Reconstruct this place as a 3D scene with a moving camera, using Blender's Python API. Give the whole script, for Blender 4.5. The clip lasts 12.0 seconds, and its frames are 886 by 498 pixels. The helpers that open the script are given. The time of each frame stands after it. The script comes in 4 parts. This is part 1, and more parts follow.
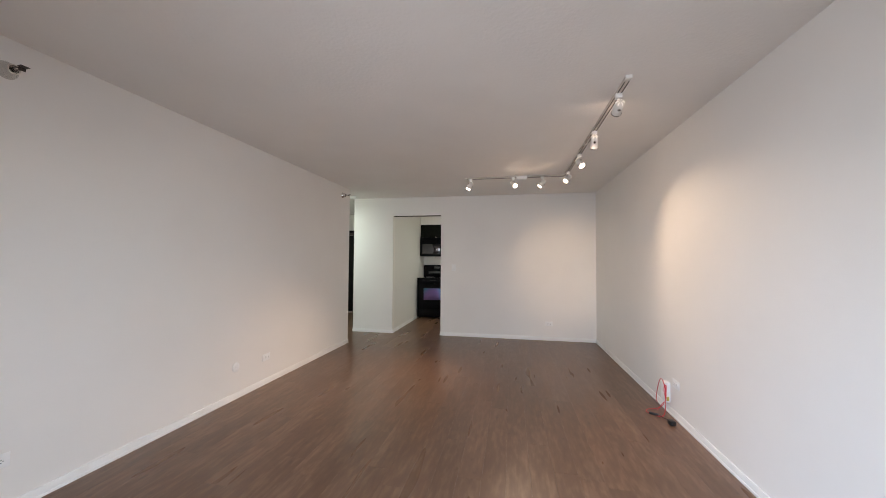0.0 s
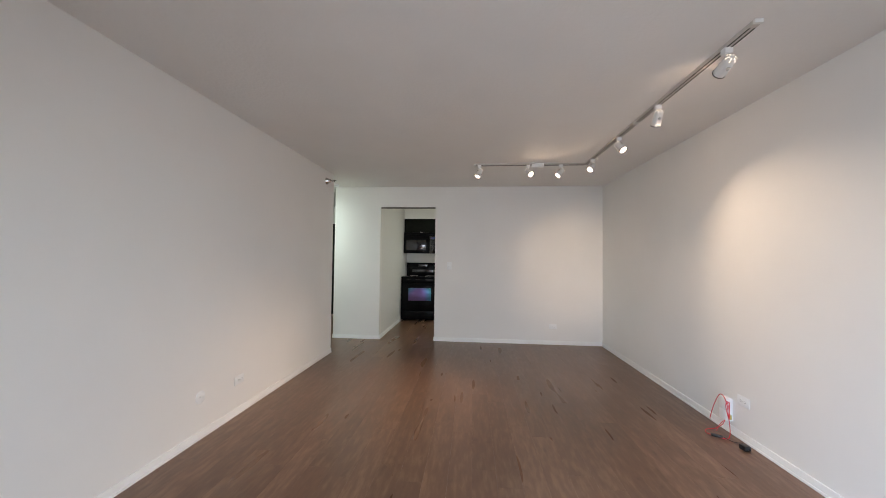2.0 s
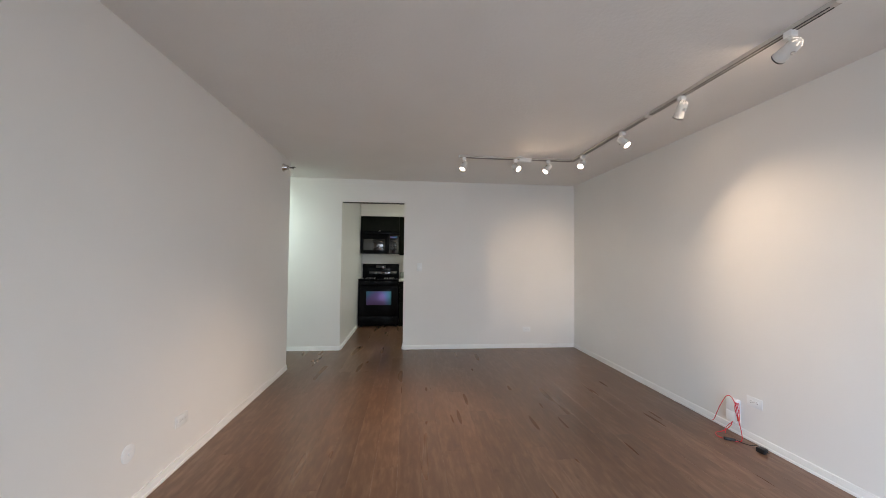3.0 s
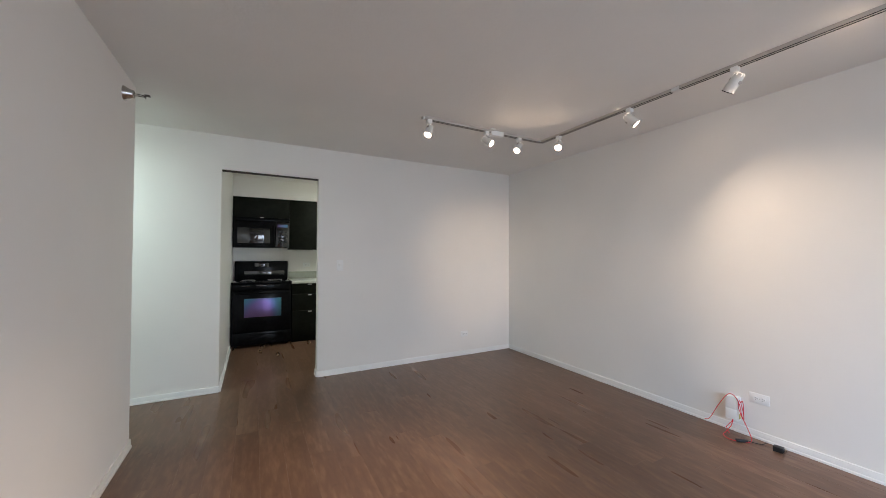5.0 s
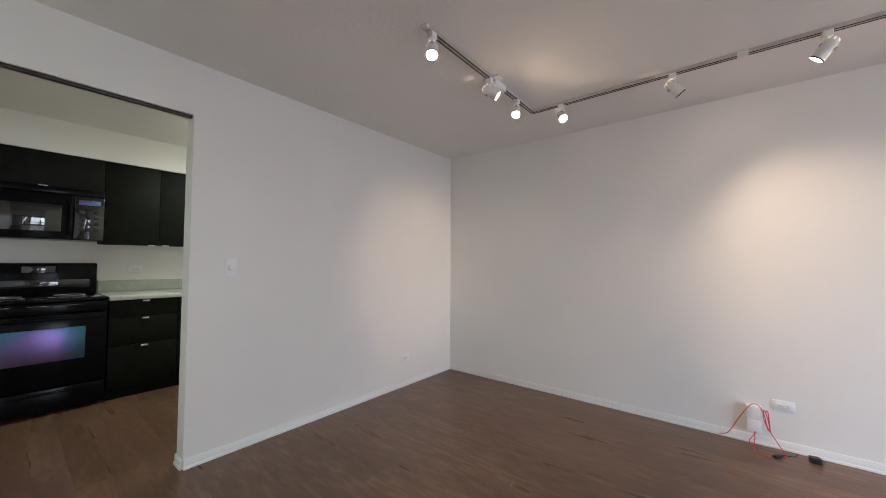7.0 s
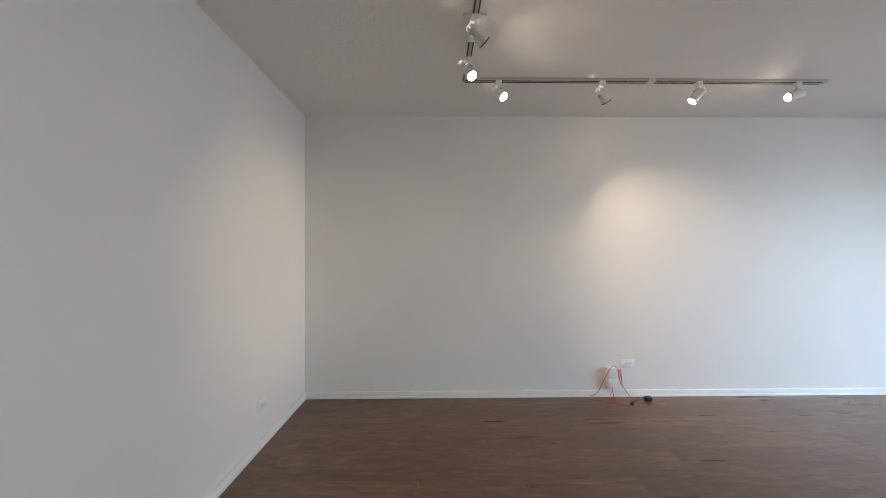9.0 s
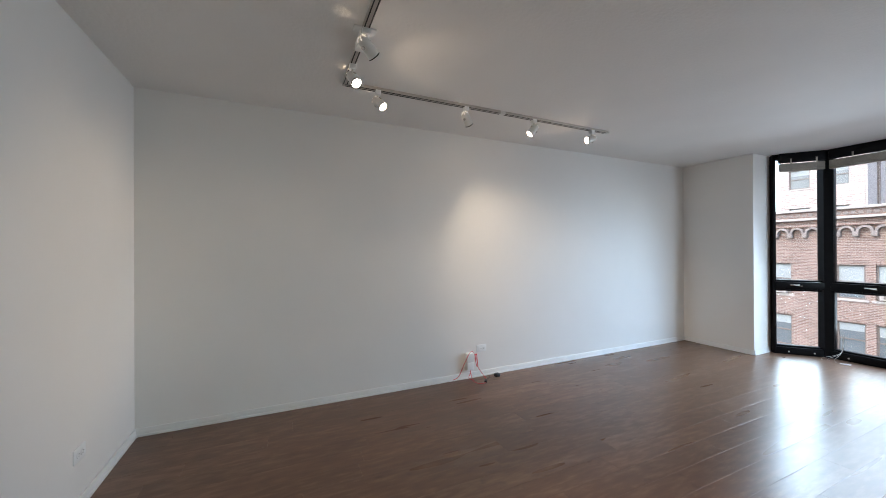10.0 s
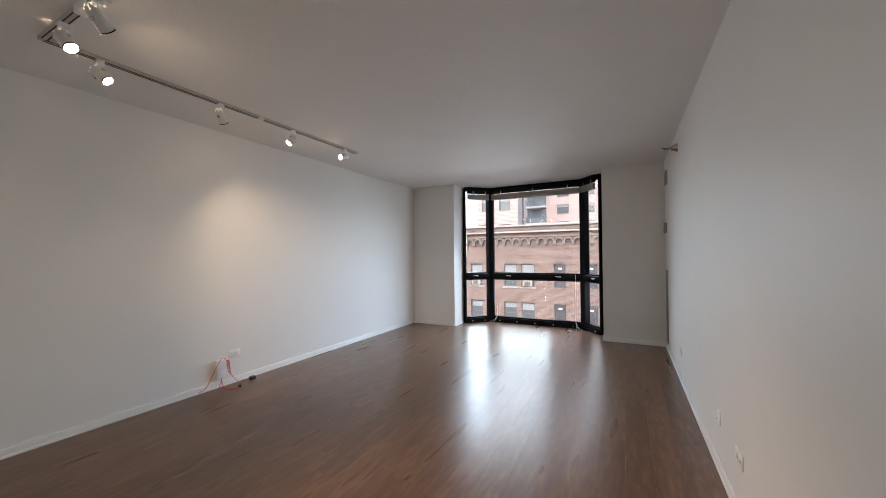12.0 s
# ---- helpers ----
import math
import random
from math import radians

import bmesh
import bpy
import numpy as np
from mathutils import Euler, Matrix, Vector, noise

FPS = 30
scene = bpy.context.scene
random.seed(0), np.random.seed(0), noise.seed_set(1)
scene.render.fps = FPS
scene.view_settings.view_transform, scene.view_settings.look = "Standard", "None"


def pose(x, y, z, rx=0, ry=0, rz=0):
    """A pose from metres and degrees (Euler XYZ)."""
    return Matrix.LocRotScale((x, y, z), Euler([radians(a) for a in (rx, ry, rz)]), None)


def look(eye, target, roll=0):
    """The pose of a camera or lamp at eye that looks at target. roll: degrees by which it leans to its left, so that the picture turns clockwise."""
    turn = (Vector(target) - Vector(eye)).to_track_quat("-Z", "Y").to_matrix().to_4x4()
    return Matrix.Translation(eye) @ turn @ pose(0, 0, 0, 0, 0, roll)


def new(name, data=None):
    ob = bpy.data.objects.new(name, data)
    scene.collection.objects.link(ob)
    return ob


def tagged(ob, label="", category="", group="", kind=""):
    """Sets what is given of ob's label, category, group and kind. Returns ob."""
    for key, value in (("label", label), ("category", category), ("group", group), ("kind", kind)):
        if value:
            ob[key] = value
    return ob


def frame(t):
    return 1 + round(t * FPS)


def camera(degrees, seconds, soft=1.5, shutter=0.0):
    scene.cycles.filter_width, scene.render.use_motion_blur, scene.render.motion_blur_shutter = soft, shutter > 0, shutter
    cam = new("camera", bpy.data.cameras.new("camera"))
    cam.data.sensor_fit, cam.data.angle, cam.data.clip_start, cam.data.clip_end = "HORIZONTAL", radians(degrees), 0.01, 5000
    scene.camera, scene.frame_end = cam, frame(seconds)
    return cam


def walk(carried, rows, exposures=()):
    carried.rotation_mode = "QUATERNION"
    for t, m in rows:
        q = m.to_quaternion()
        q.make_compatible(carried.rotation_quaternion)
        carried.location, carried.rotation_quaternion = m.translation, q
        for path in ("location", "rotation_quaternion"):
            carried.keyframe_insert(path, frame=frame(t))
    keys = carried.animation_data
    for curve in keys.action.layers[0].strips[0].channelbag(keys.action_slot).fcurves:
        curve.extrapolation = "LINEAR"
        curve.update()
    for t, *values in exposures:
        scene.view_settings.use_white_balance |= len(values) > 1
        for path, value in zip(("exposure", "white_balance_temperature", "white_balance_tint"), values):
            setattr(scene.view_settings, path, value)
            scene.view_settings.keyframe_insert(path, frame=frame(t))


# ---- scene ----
cam = camera(103.0, 12.0, 0.9)
PATH = [
    (0, (-0.047, -0.041, 1.321), (-0.423, 1.922, 1.385), 0.4),
    (0.5, (-0.101, 0.065, 1.32), (-0.483, 2.028, 1.362), 0.4),
    (1, (-0.295, 0.275, 1.29), (-0.652, 2.243, 1.341), 0.5),
    (1.5, (-0.461, 0.385, 1.256), (-0.8, 2.355, 1.317), 1.0),
    (2, (-0.67, 0.5, 1.312), (-0.835, 2.493, 1.364), 0.7),
    (2.5, (-0.952, 0.693, 1.285), (-0.925, 2.692, 1.343), 0.9),
    (3, (-1.189, 0.927, 1.299), (-0.996, 2.917, 1.361), 0.6),
    (5, (-1.87, 2.124, 1.305), (-0.925, 3.886, 1.341), 0.2),
    (5.5, (-1.946, 2.503, 1.298), (-0.784, 4.13, 1.329), 0.1),
    (6, (-1.961, 2.896, 1.262), (-0.655, 4.409, 1.308), -0.0),
    (6.5, (-1.967, 3.232, 1.24), (-0.534, 4.626, 1.299), 0.2),
    (8.5, (-1.857, 4.658, 1.23), (0.097, 5.081, 1.287), -0.1),
    (9, (-1.744, 4.949, 1.265), (0.255, 4.919, 1.282), -0.1),
    (9.5, (-1.724, 5.08, 1.284), (0.237, 4.685, 1.304), -0.3),
    (10, (-1.817, 5.158, 1.299), (0.002, 4.326, 1.304), -0.3),
    (10.5, (-1.862, 5.206, 1.191), (-0.325, 3.927, 1.231), -0.5),
    (11, (-1.874, 5.282, 1.19), (-0.671, 3.685, 1.228), -0.4),
    (11.5, (-2.01, 5.398, 1.229), (-1.005, 3.669, 1.267), -0.5),
    (12, (-2.14, 5.446, 1.254), (-1.216, 3.672, 1.281), -0.5),
]
EXPOSURES = [
    (0.0, 0.66, 7760, 25), (1.5, 0.65, 7500, 23), (3.0, 0.64, 7330, 21), (5.0, 0.67, 7050, 21), (5.5, 0.64, 7000, 20), (6.5, 0.63, 7150, 23), (8.5, 0.60, 7050, 22),
    (9.0, 0.56, 7000, 18), (9.5, 0.48, 7000, 18), (10.0, 0.42, 6780, 16), (10.5, 0.24, 6850, 19), (11.0, 0.22, 7200, 22), (11.5, 0.22, 7500, 23), (12.0, 0.20, 7450, 21),
]
walk(cam, [(t, look(eye, target, roll)) for t, eye, target, roll in PATH], EXPOSURES)

# ---- plan, in metres ----
LEFT, RIGHT, BACK, FRONT, TOP = -2.6, 1.33, 6.1, -0.06, 2.455
OPEN_L, OPEN_R, OPEN_TOP = -2.152, -1.26, 2.126     # kitchen opening in the back wall
PIER_L, LEFT_END = -2.914, 5.243                    # end of the back wall, end of the left wall
BAY_L, BAY_R = -1.835, 0.51                         # bay opening in the front wall
MULL_L, MULL_R, BAY_Y, RETURN_Y = -1.53, 0.105, -0.77, -0.42
KIT_R, KIT_BACK, HALL_L, HALL_BACK = 0.62, 8.42, -4.6, 8.3
TRACK_X, TRACK_Y = 0.66, 4.76

# ---- world, sun, lamps ----
SKY, SUN = 0.56, 0.30
world = bpy.data.worlds.new("world")
scene.world = world
world.use_nodes = True
sky = world.node_tree.nodes.new("ShaderNodeTexSky")
sky.sky_type, sky.sun_disc = "NISHITA", False
sky.sun_elevation, sky.sun_rotation = radians(48), radians(0)
sky.dust_density, sky.air_density = 2.0, 1.0
world.node_tree.links.new(sky.outputs[0], world.node_tree.nodes["Background"].inputs[0])
world.node_tree.nodes["Background"].inputs[1].default_value = SKY


def lamp(name, kind, place, target, energy, color, **more):
    data = bpy.data.lights.new(name, kind)
    data.energy, data.color = energy, color
    ob = new(name, data)
    ob.matrix_world = look(place, target)
    for key, value in more.items():
        if key == "size":
            data.size = value
        elif key == "size_y":
            data.shape, data.size_y = "RECTANGLE", value
        elif key == "angle":
            data.angle = radians(value)
        elif key == "cone":
            data.spot_size, data.spot_blend = radians(value[0]), value[1]
        elif key == "spread":
            data.spread = radians(value)
        elif key == "radius":
            data.shadow_soft_size = value
    return ob


lamp("sun", "SUN", (0, 9, 10), (0, 0, 0), SUN, (0.90, 0.96, 1.0), angle=20)
WARM, BEAM = (1.0, 0.83, 0.61), (1.0, 0.86, 0.67)
# each head: place of its foot on the track, the point it aims at, watts, beam in degrees, watts that spill past its rim
HEADS = [
    ((TRACK_X, 2.45), (0.80, 6.1, 1.22), 78, 34, 0.4),
    ((TRACK_X, 3.142), (0.85, 4.6, 0.66), 20, 60, 0.2),
    ((TRACK_X, 3.816), (1.33, 2.5, 0.72), 19, 80, 0.8),
    ((TRACK_X, 4.53), (-1.2, 3.2, 0.3), 42, 64, 1.5),
    ((0.37, TRACK_Y), (-1.5, 4.0, 0.1), 42, 64, 2.6),
    ((-0.01, TRACK_Y), (1.33, 2.1, 0.22), 54, 62, 1.2),
    ((-0.59, TRACK_Y), (-1.6, 3.9, 0.2), 42, 64, 1.5),
]
lamp("kitchen_tube_light", "AREA", (-0.25, 7.2, 2.335), (-0.25, 7.2, 0), 10, (0.76, 0.98, 0.98), size=1.1, size_y=0.25)
lamp("hall_lamp_light", "AREA", (-3.6, 5.66, 2.33), (-3.6, 5.66, 0), 12.5, (0.66, 0.98, 0.98), size=0.22)
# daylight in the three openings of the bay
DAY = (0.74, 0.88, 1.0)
MIDX = (MULL_L + MULL_R) / 2
lamp("daylight_middle", "AREA", (MIDX + 0.26, BAY_Y + 0.12, 1.15), (MIDX + 0.26, 3, -0.7), 25, (0.60, 0.82, 1.0), size=0.9, size_y=2.0, spread=146)
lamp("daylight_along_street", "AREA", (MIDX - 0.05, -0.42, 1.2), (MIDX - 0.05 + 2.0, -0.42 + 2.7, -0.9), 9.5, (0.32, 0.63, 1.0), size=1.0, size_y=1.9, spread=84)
lamp("daylight_east", "AREA", (0.27, -0.52, 1.15), (-0.85, 2.6, -0.2), 8, (0.56, 0.80, 1.0), size=0.36, size_y=2.0, spread=96)
lamp("daylight_west", "AREA", (-1.585, -0.52, 1.15), (0.3, 0.7, 0.4), 13, (0.62, 0.82, 1.0), size=0.32, size_y=2.0, spread=150)


# ---- materials ----
def material(name, color, rough=0.5, metal=0.0, vary=0.0, scale=8.0, bump=0.0, bump_scale=200.0, coat=0.0, spec=0.5, relief=0.002):
    """A painted, plastic or metal surface: mottled colour and roughness at a broad scale, fine relief at a small one."""
    m = bpy.data.materials.new(name)
    m.use_nodes = True
    n, l = m.node_tree.nodes, m.node_tree.links
    b = n["Principled BSDF"]
    b.inputs["Base Color"].default_value = (*color, 1)
    b.inputs["Roughness"].default_value, b.inputs["Metallic"].default_value = rough, metal
    b.inputs["Coat Weight"].default_value = coat
    b.inputs["Specular IOR Level"].default_value = spec
    at = n.new("ShaderNodeNewGeometry")
    if vary:
        t = n.new("ShaderNodeTexNoise")
        t.inputs["Scale"].default_value, t.inputs["Detail"].default_value = scale, 5
        l.new(at.outputs["Position"], t.inputs["Vector"])
        r = n.new("ShaderNodeValToRGB")
        r.color_ramp.elements[0].position, r.color_ramp.elements[1].position = 0.3, 0.7
        r.color_ramp.elements[0].color = (*[c * (1 - vary) for c in color], 1)
        r.color_ramp.elements[1].color = (*[min(1, c * (1 + vary)) for c in color], 1)
        l.new(t.outputs["Fac"], r.inputs[0])
        l.new(r.outputs[0], b.inputs["Base Color"])
        mr = n.new("ShaderNodeMapRange")
        mr.inputs["To Min"].default_value, mr.inputs["To Max"].default_value = rough * 0.85, min(1, rough * 1.15)
        l.new(t.outputs["Fac"], mr.inputs["Value"])
        l.new(mr.outputs[0], b.inputs["Roughness"])
    if bump:
        t = n.new("ShaderNodeTexNoise")
        t.inputs["Scale"].default_value, t.inputs["Detail"].default_value = bump_scale, 3
        l.new(at.outputs["Position"], t.inputs["Vector"])
        u = n.new("ShaderNodeBump")
        u.inputs["Strength"].default_value, u.inputs["Distance"].default_value = bump, relief
        l.new(t.outputs["Fac"], u.inputs["Height"])
        l.new(u.outputs[0], b.inputs["Normal"])
    return m


def glow(name, color, strength):
    m = bpy.data.materials.new(name)
    m.use_nodes = True
    b = m.node_tree.nodes["Principled BSDF"]
    b.inputs["Base Color"].default_value = (0.8, 0.8, 0.8, 1)
    b.inputs["Emission Color"].default_value, b.inputs["Emission Strength"].default_value = (*color, 1), strength
    return m


def clear_glass(name, tint):
    """A thin pane: clear, with the gloss of glass by its angle."""
    m = bpy.data.materials.new(name)
    m.use_nodes = True
    n, l = m.node_tree.nodes, m.node_tree.links
    mix, clear, gloss, facing, power, floor_ = (n.new("ShaderNode" + k) for k in ("MixShader", "BsdfTransparent", "BsdfGlossy", "LayerWeight", "Math", "Math"))
    clear.inputs["Color"].default_value = (*tint, 1)
    gloss.inputs["Roughness"].default_value = 0.01
    power.operation, power.inputs[1].default_value = "POWER", 4.0
    floor_.operation, floor_.inputs[1].default_value = "ADD", 0.03
    l.new(facing.outputs["Facing"], power.inputs[0])
    l.new(power.outputs[0], floor_.inputs[0])
    l.new(floor_.outputs[0], mix.inputs[0])
    l.new(clear.outputs[0], mix.inputs[1])
    l.new(gloss.outputs[0], mix.inputs[2])
    l.new(mix.outputs[0], n["Material Output"].inputs[0])
    return m


def wood_planks(name):
    """Brown vinyl plank: streaks and knots along the plank, each plank with its own tone."""
    m = bpy.data.materials.new(name)
    m.use_nodes = True
    n, l = m.node_tree.nodes, m.node_tree.links
    b = n["Principled BSDF"]
    co, info, comb, add = (n.new("ShaderNode" + k) for k in ("TexCoord", "ObjectInfo", "CombineXYZ", "VectorMath"))
    mul = n.new("ShaderNodeMath")
    mul.operation, mul.inputs[1].default_value = "MULTIPLY", 37.0
    l.new(info.outputs["Random"], mul.inputs[0])
    for k in (0, 1, 2):
        l.new(mul.outputs[0], comb.inputs[k])
    l.new(co.outputs["Object"], add.inputs[0])
    l.new(comb.outputs[0], add.inputs[1])

    def streak(sx, sy, detail, rough):
        mp, t = n.new("ShaderNodeMapping"), n.new("ShaderNodeTexNoise")
        mp.inputs["Scale"].default_value = (sx, sy, 1)
        t.inputs["Scale"].default_value, t.inputs["Detail"].default_value, t.inputs["Roughness"].default_value = 1, detail, rough
        l.new(add.outputs[0], mp.inputs["Vector"])
        l.new(mp.outputs[0], t.inputs["Vector"])
        return t.outputs["Fac"]
    broad, fine, knots = streak(32, 6.5, 3, 0.55), streak(5, 0.9, 2, 0.5), streak(21, 12, 2, 0.4)
    ramp = n.new("ShaderNodeValToRGB")
    e = ramp.color_ramp.elements
    e[0].position, e[0].color = 0.28, (0.118, 0.062, 0.040, 1)
    e[1].position, e[1].color = 0.72, (0.238, 0.143, 0.093, 1)
    mid = e.new(0.5)
    mid.color = (0.157, 0.084, 0.052, 1)
    mixf = n.new("ShaderNodeMix")
    mixf.inputs["Factor"].default_value = 0.36
    l.new(broad, mixf.inputs["A"])
    l.new(fine, mixf.inputs["B"])
    l.new(mixf.outputs["Result"], ramp.inputs[0])
    kr = n.new("ShaderNodeMapRange")
    kr.inputs["From Min"].default_value, kr.inputs["From Max"].default_value = 0.66, 0.80
    kr.inputs["To Min"].default_value, kr.inputs["To Max"].default_value = 1.0, 0.74
    l.new(knots, kr.inputs["Value"])
    tone = n.new("ShaderNodeMapRange")
    tone.inputs["To Min"].default_value, tone.inputs["To Max"].default_value = 0.90, 1.09
    l.new(info.outputs["Random"], tone.inputs["Value"])
    both = n.new("ShaderNodeMath")
    both.operation = "MULTIPLY"
    l.new(kr.outputs[0], both.inputs[0])
    l.new(tone.outputs[0], both.inputs[1])
    out = n.new("ShaderNodeVectorMath")
    out.operation = "SCALE"
    l.new(ramp.outputs[0], out.inputs[0])
    l.new(both.outputs[0], out.inputs["Scale"])
    l.new(out.outputs[0], b.inputs["Base Color"])
    b.inputs["Specular IOR Level"].default_value = 0.40
    gloss = n.new("ShaderNodeMapRange")
    gloss.inputs["To Min"].default_value, gloss.inputs["To Max"].default_value = 0.25, 0.33
    l.new(streak(9, 1.2, 1, 0.4), gloss.inputs["Value"])
    l.new(gloss.outputs[0], b.inputs["Roughness"])
    cup = n.new("ShaderNodeBump")
    cup.inputs["Strength"].default_value, cup.inputs["Distance"].default_value = 0.06, 0.002
    l.new(streak(60, 1.6, 2, 0.5), cup.inputs["Height"])
    l.new(cup.outputs[0], b.inputs["Normal"])
    return m


def brickwork(name, brick, other, joint, row=0.10):
    m = bpy.data.materials.new(name)
    m.use_nodes = True
    n, l = m.node_tree.nodes, m.node_tree.links
    b = n["Principled BSDF"]
    at, sep, comb, t = (n.new("ShaderNode" + k) for k in ("NewGeometry", "SeparateXYZ", "CombineXYZ", "TexBrick"))
    l.new(at.outputs["Position"], sep.inputs[0])
    s = n.new("ShaderNodeMath")
    s.operation = "ADD"
    l.new(sep.outputs[0], s.inputs[0])
    l.new(sep.outputs[1], s.inputs[1])
    l.new(s.outputs[0], comb.inputs[0])
    l.new(sep.outputs[2], comb.inputs[1])
    l.new(comb.outputs[0], t.inputs["Vector"])
    t.inputs["Scale"].default_value = 1
    t.inputs["Brick Width"].default_value, t.inputs["Row Height"].default_value, t.inputs["Mortar Size"].default_value = row * 3, row, row * 0.14
    t.inputs["Color1"].default_value, t.inputs["Color2"].default_value, t.inputs["Mortar"].default_value = (*brick, 1), (*other, 1), (*joint, 1)
    z = n.new("ShaderNodeTexNoise")
    z.inputs["Scale"].default_value = 0.9
    l.new(at.outputs["Position"], z.inputs["Vector"])
    r = n.new("ShaderNodeMapRange")
    r.inputs["To Min"].default_value, r.inputs["To Max"].default_value = 0.75, 1.25
    l.new(z.outputs["Fac"], r.inputs["Value"])
    v = n.new("ShaderNodeVectorMath")
    v.operation = "SCALE"
    l.new(t.outputs["Color"], v.inputs[0])
    l.new(r.outputs[0], v.inputs["Scale"])
    l.new(v.outputs[0], b.inputs["Base Color"])
    b.inputs["Roughness"].default_value = 0.9
    return m


PAINT = material("wall_paint", (0.84, 0.815, 0.78), 0.55, vary=0.02, scale=1.3, bump=0.12, bump_scale=160)
SATIN_PAINT = material("satin_wall_paint", (0.78, 0.76, 0.73), 0.36, vary=0.02, scale=1.3)
CEILING = material("ceiling_texture", (0.84, 0.815, 0.785), 0.7, vary=0.02, scale=2, bump=1.0, bump_scale=50, relief=0.0018)
TRIM = material("trim_paint", (0.88, 0.87, 0.85), 0.4, vary=0.03, scale=4)
PLANK = wood_planks("plank")
UNDERLAY = material("underlay", (0.06, 0.04, 0.03), 0.8)
BLACK_METAL = material("black_frame", (0.006, 0.006, 0.007), 0.4, vary=0.2, scale=12, spec=0.12)
GLASS = clear_glass("window_glass", (0.96, 0.98, 0.97))
BLIND = material("blind_vinyl", (0.36, 0.34, 0.30), 0.45, vary=0.05, scale=20)
WHITE_PLASTIC = material("white_plastic", (0.88, 0.88, 0.87), 0.35, vary=0.02, scale=30)
SLOT = material("slot_dark", (0.14, 0.14, 0.13), 0.5)
CHROME = material("brushed_chrome", (0.62, 0.60, 0.57), 0.25, 1.0, vary=0.1, scale=60)
BRONZE = material("dark_deflector", (0.07, 0.055, 0.05), 0.4, 0.6)
WHITE_METAL = material("white_enamel", (0.76, 0.75, 0.72), 0.3, vary=0.03, scale=40)
DARK_METAL = material("track_slot", (0.03, 0.027, 0.025), 0.45, 0.5)
BULB = glow("bulb_glow", (1.0, 0.86, 0.70), 12)
VENT = glow("vent_glow", (1.0, 0.84, 0.62), 0.9)
TRACK = material("track_aluminium", (0.54, 0.50, 0.46), 0.4, vary=0.06, scale=30)
TUBE = glow("tube_glow", (0.86, 1.0, 0.84), 4)
BLACK_ENAMEL = material("black_enamel", (0.005, 0.005, 0.006), 0.16, vary=0.3, scale=25, spec=0.09)
BLACK_GLASS = material("black_glass", (0.006, 0.006, 0.008), 0.04, coat=1.0)
OVEN_GLASS = material("oven_glass", (0.03, 0.032, 0.04), 0.34, spec=1.0)
film = OVEN_GLASS.node_tree.nodes["Principled BSDF"]
film.inputs["Thin Film IOR"].default_value = 2.3
tree = OVEN_GLASS.node_tree
spot_, haze, coat_ = (tree.nodes.new("ShaderNode" + k) for k in ("NewGeometry", "TexNoise", "MapRange"))
haze.inputs["Scale"].default_value, haze.inputs["Detail"].default_value = 2.0, 0
coat_.inputs["From Min"].default_value, coat_.inputs["From Max"].default_value = 0.3, 0.7
coat_.inputs["To Min"].default_value, coat_.inputs["To Max"].default_value = 240, 285
tree.links.new(spot_.outputs["Position"], haze.inputs["Vector"])
tree.links.new(haze.outputs["Fac"], coat_.inputs["Value"])
tree.links.new(coat_.outputs[0], film.inputs["Thin Film Thickness"])
CABINET = material("black_laminate", (0.009, 0.010, 0.007), 0.5, vary=0.25, scale=14, bump=0.1, bump_scale=90, spec=0.09)
COUNTER = material("white_counter", (0.62, 0.62, 0.58), 0.3, vary=0.05, scale=40)
SPLASH = material("grey_backsplash", (0.34, 0.36, 0.30), 0.35, vary=0.06, scale=20)
RED_CABLE = material("red_cable", (0.75, 0.03, 0.05), 0.4)
PULL = material("satin_nickel", (0.82, 0.81, 0.78), 0.45, 0.5)
BLACK_PLASTIC = material("black_plastic", (0.012, 0.012, 0.014), 0.4, vary=0.2, scale=60)
LABEL = material("brass_contact", (0.55, 0.42, 0.10), 0.4)
GREY_METAL = material("grey_grille", (0.42, 0.40, 0.37), 0.45, 0.2, vary=0.08, scale=30)
DOOR = material("black_door", (0.008, 0.007, 0.007), 0.4, vary=0.3, scale=6, spec=0.2)
BRICK = brickwork("facade_brick", (0.15, 0.098, 0.082), (0.28, 0.188, 0.16), (0.35, 0.31, 0.29), 0.085)
BRICK_TAN = brickwork("tower_brick", (0.34, 0.28, 0.265), (0.48, 0.40, 0.38), (0.62, 0.59, 0.57), 0.15)
BRICK_RED = brickwork("far_brick", (0.50, 0.38, 0.36), (0.56, 0.43, 0.41), (0.62, 0.56, 0.54))
STONE = material("limestone", (0.25, 0.225, 0.215), 0.85, vary=0.15, scale=1.5)
SLAB = material("balcony_concrete", (0.68, 0.70, 0.72), 0.8, vary=0.1, scale=1)
FAR_GLASS = material("far_window_glass", (0.13, 0.16, 0.18), 0.08, spec=0.8)
SHADE = material("window_shade", (0.31, 0.36, 0.38), 0.6, vary=0.1, scale=2)
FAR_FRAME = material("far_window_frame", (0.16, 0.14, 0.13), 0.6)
PALE_STONE = material("pale_limestone", (0.44, 0.42, 0.405), 0.8, vary=0.12, scale=2.5)
BALCONY_GLASS = material("balcony_glass", (0.22, 0.28, 0.32), 0.1, vary=0.3, scale=0.6, spec=0.8)
STEEL_DOOR = material("steel_door", (0.085, 0.09, 0.105), 0.5, vary=0.15, scale=3)
ASPHALT = material("asphalt", (0.05, 0.05, 0.05), 0.9, vary=0.3, scale=0.5)


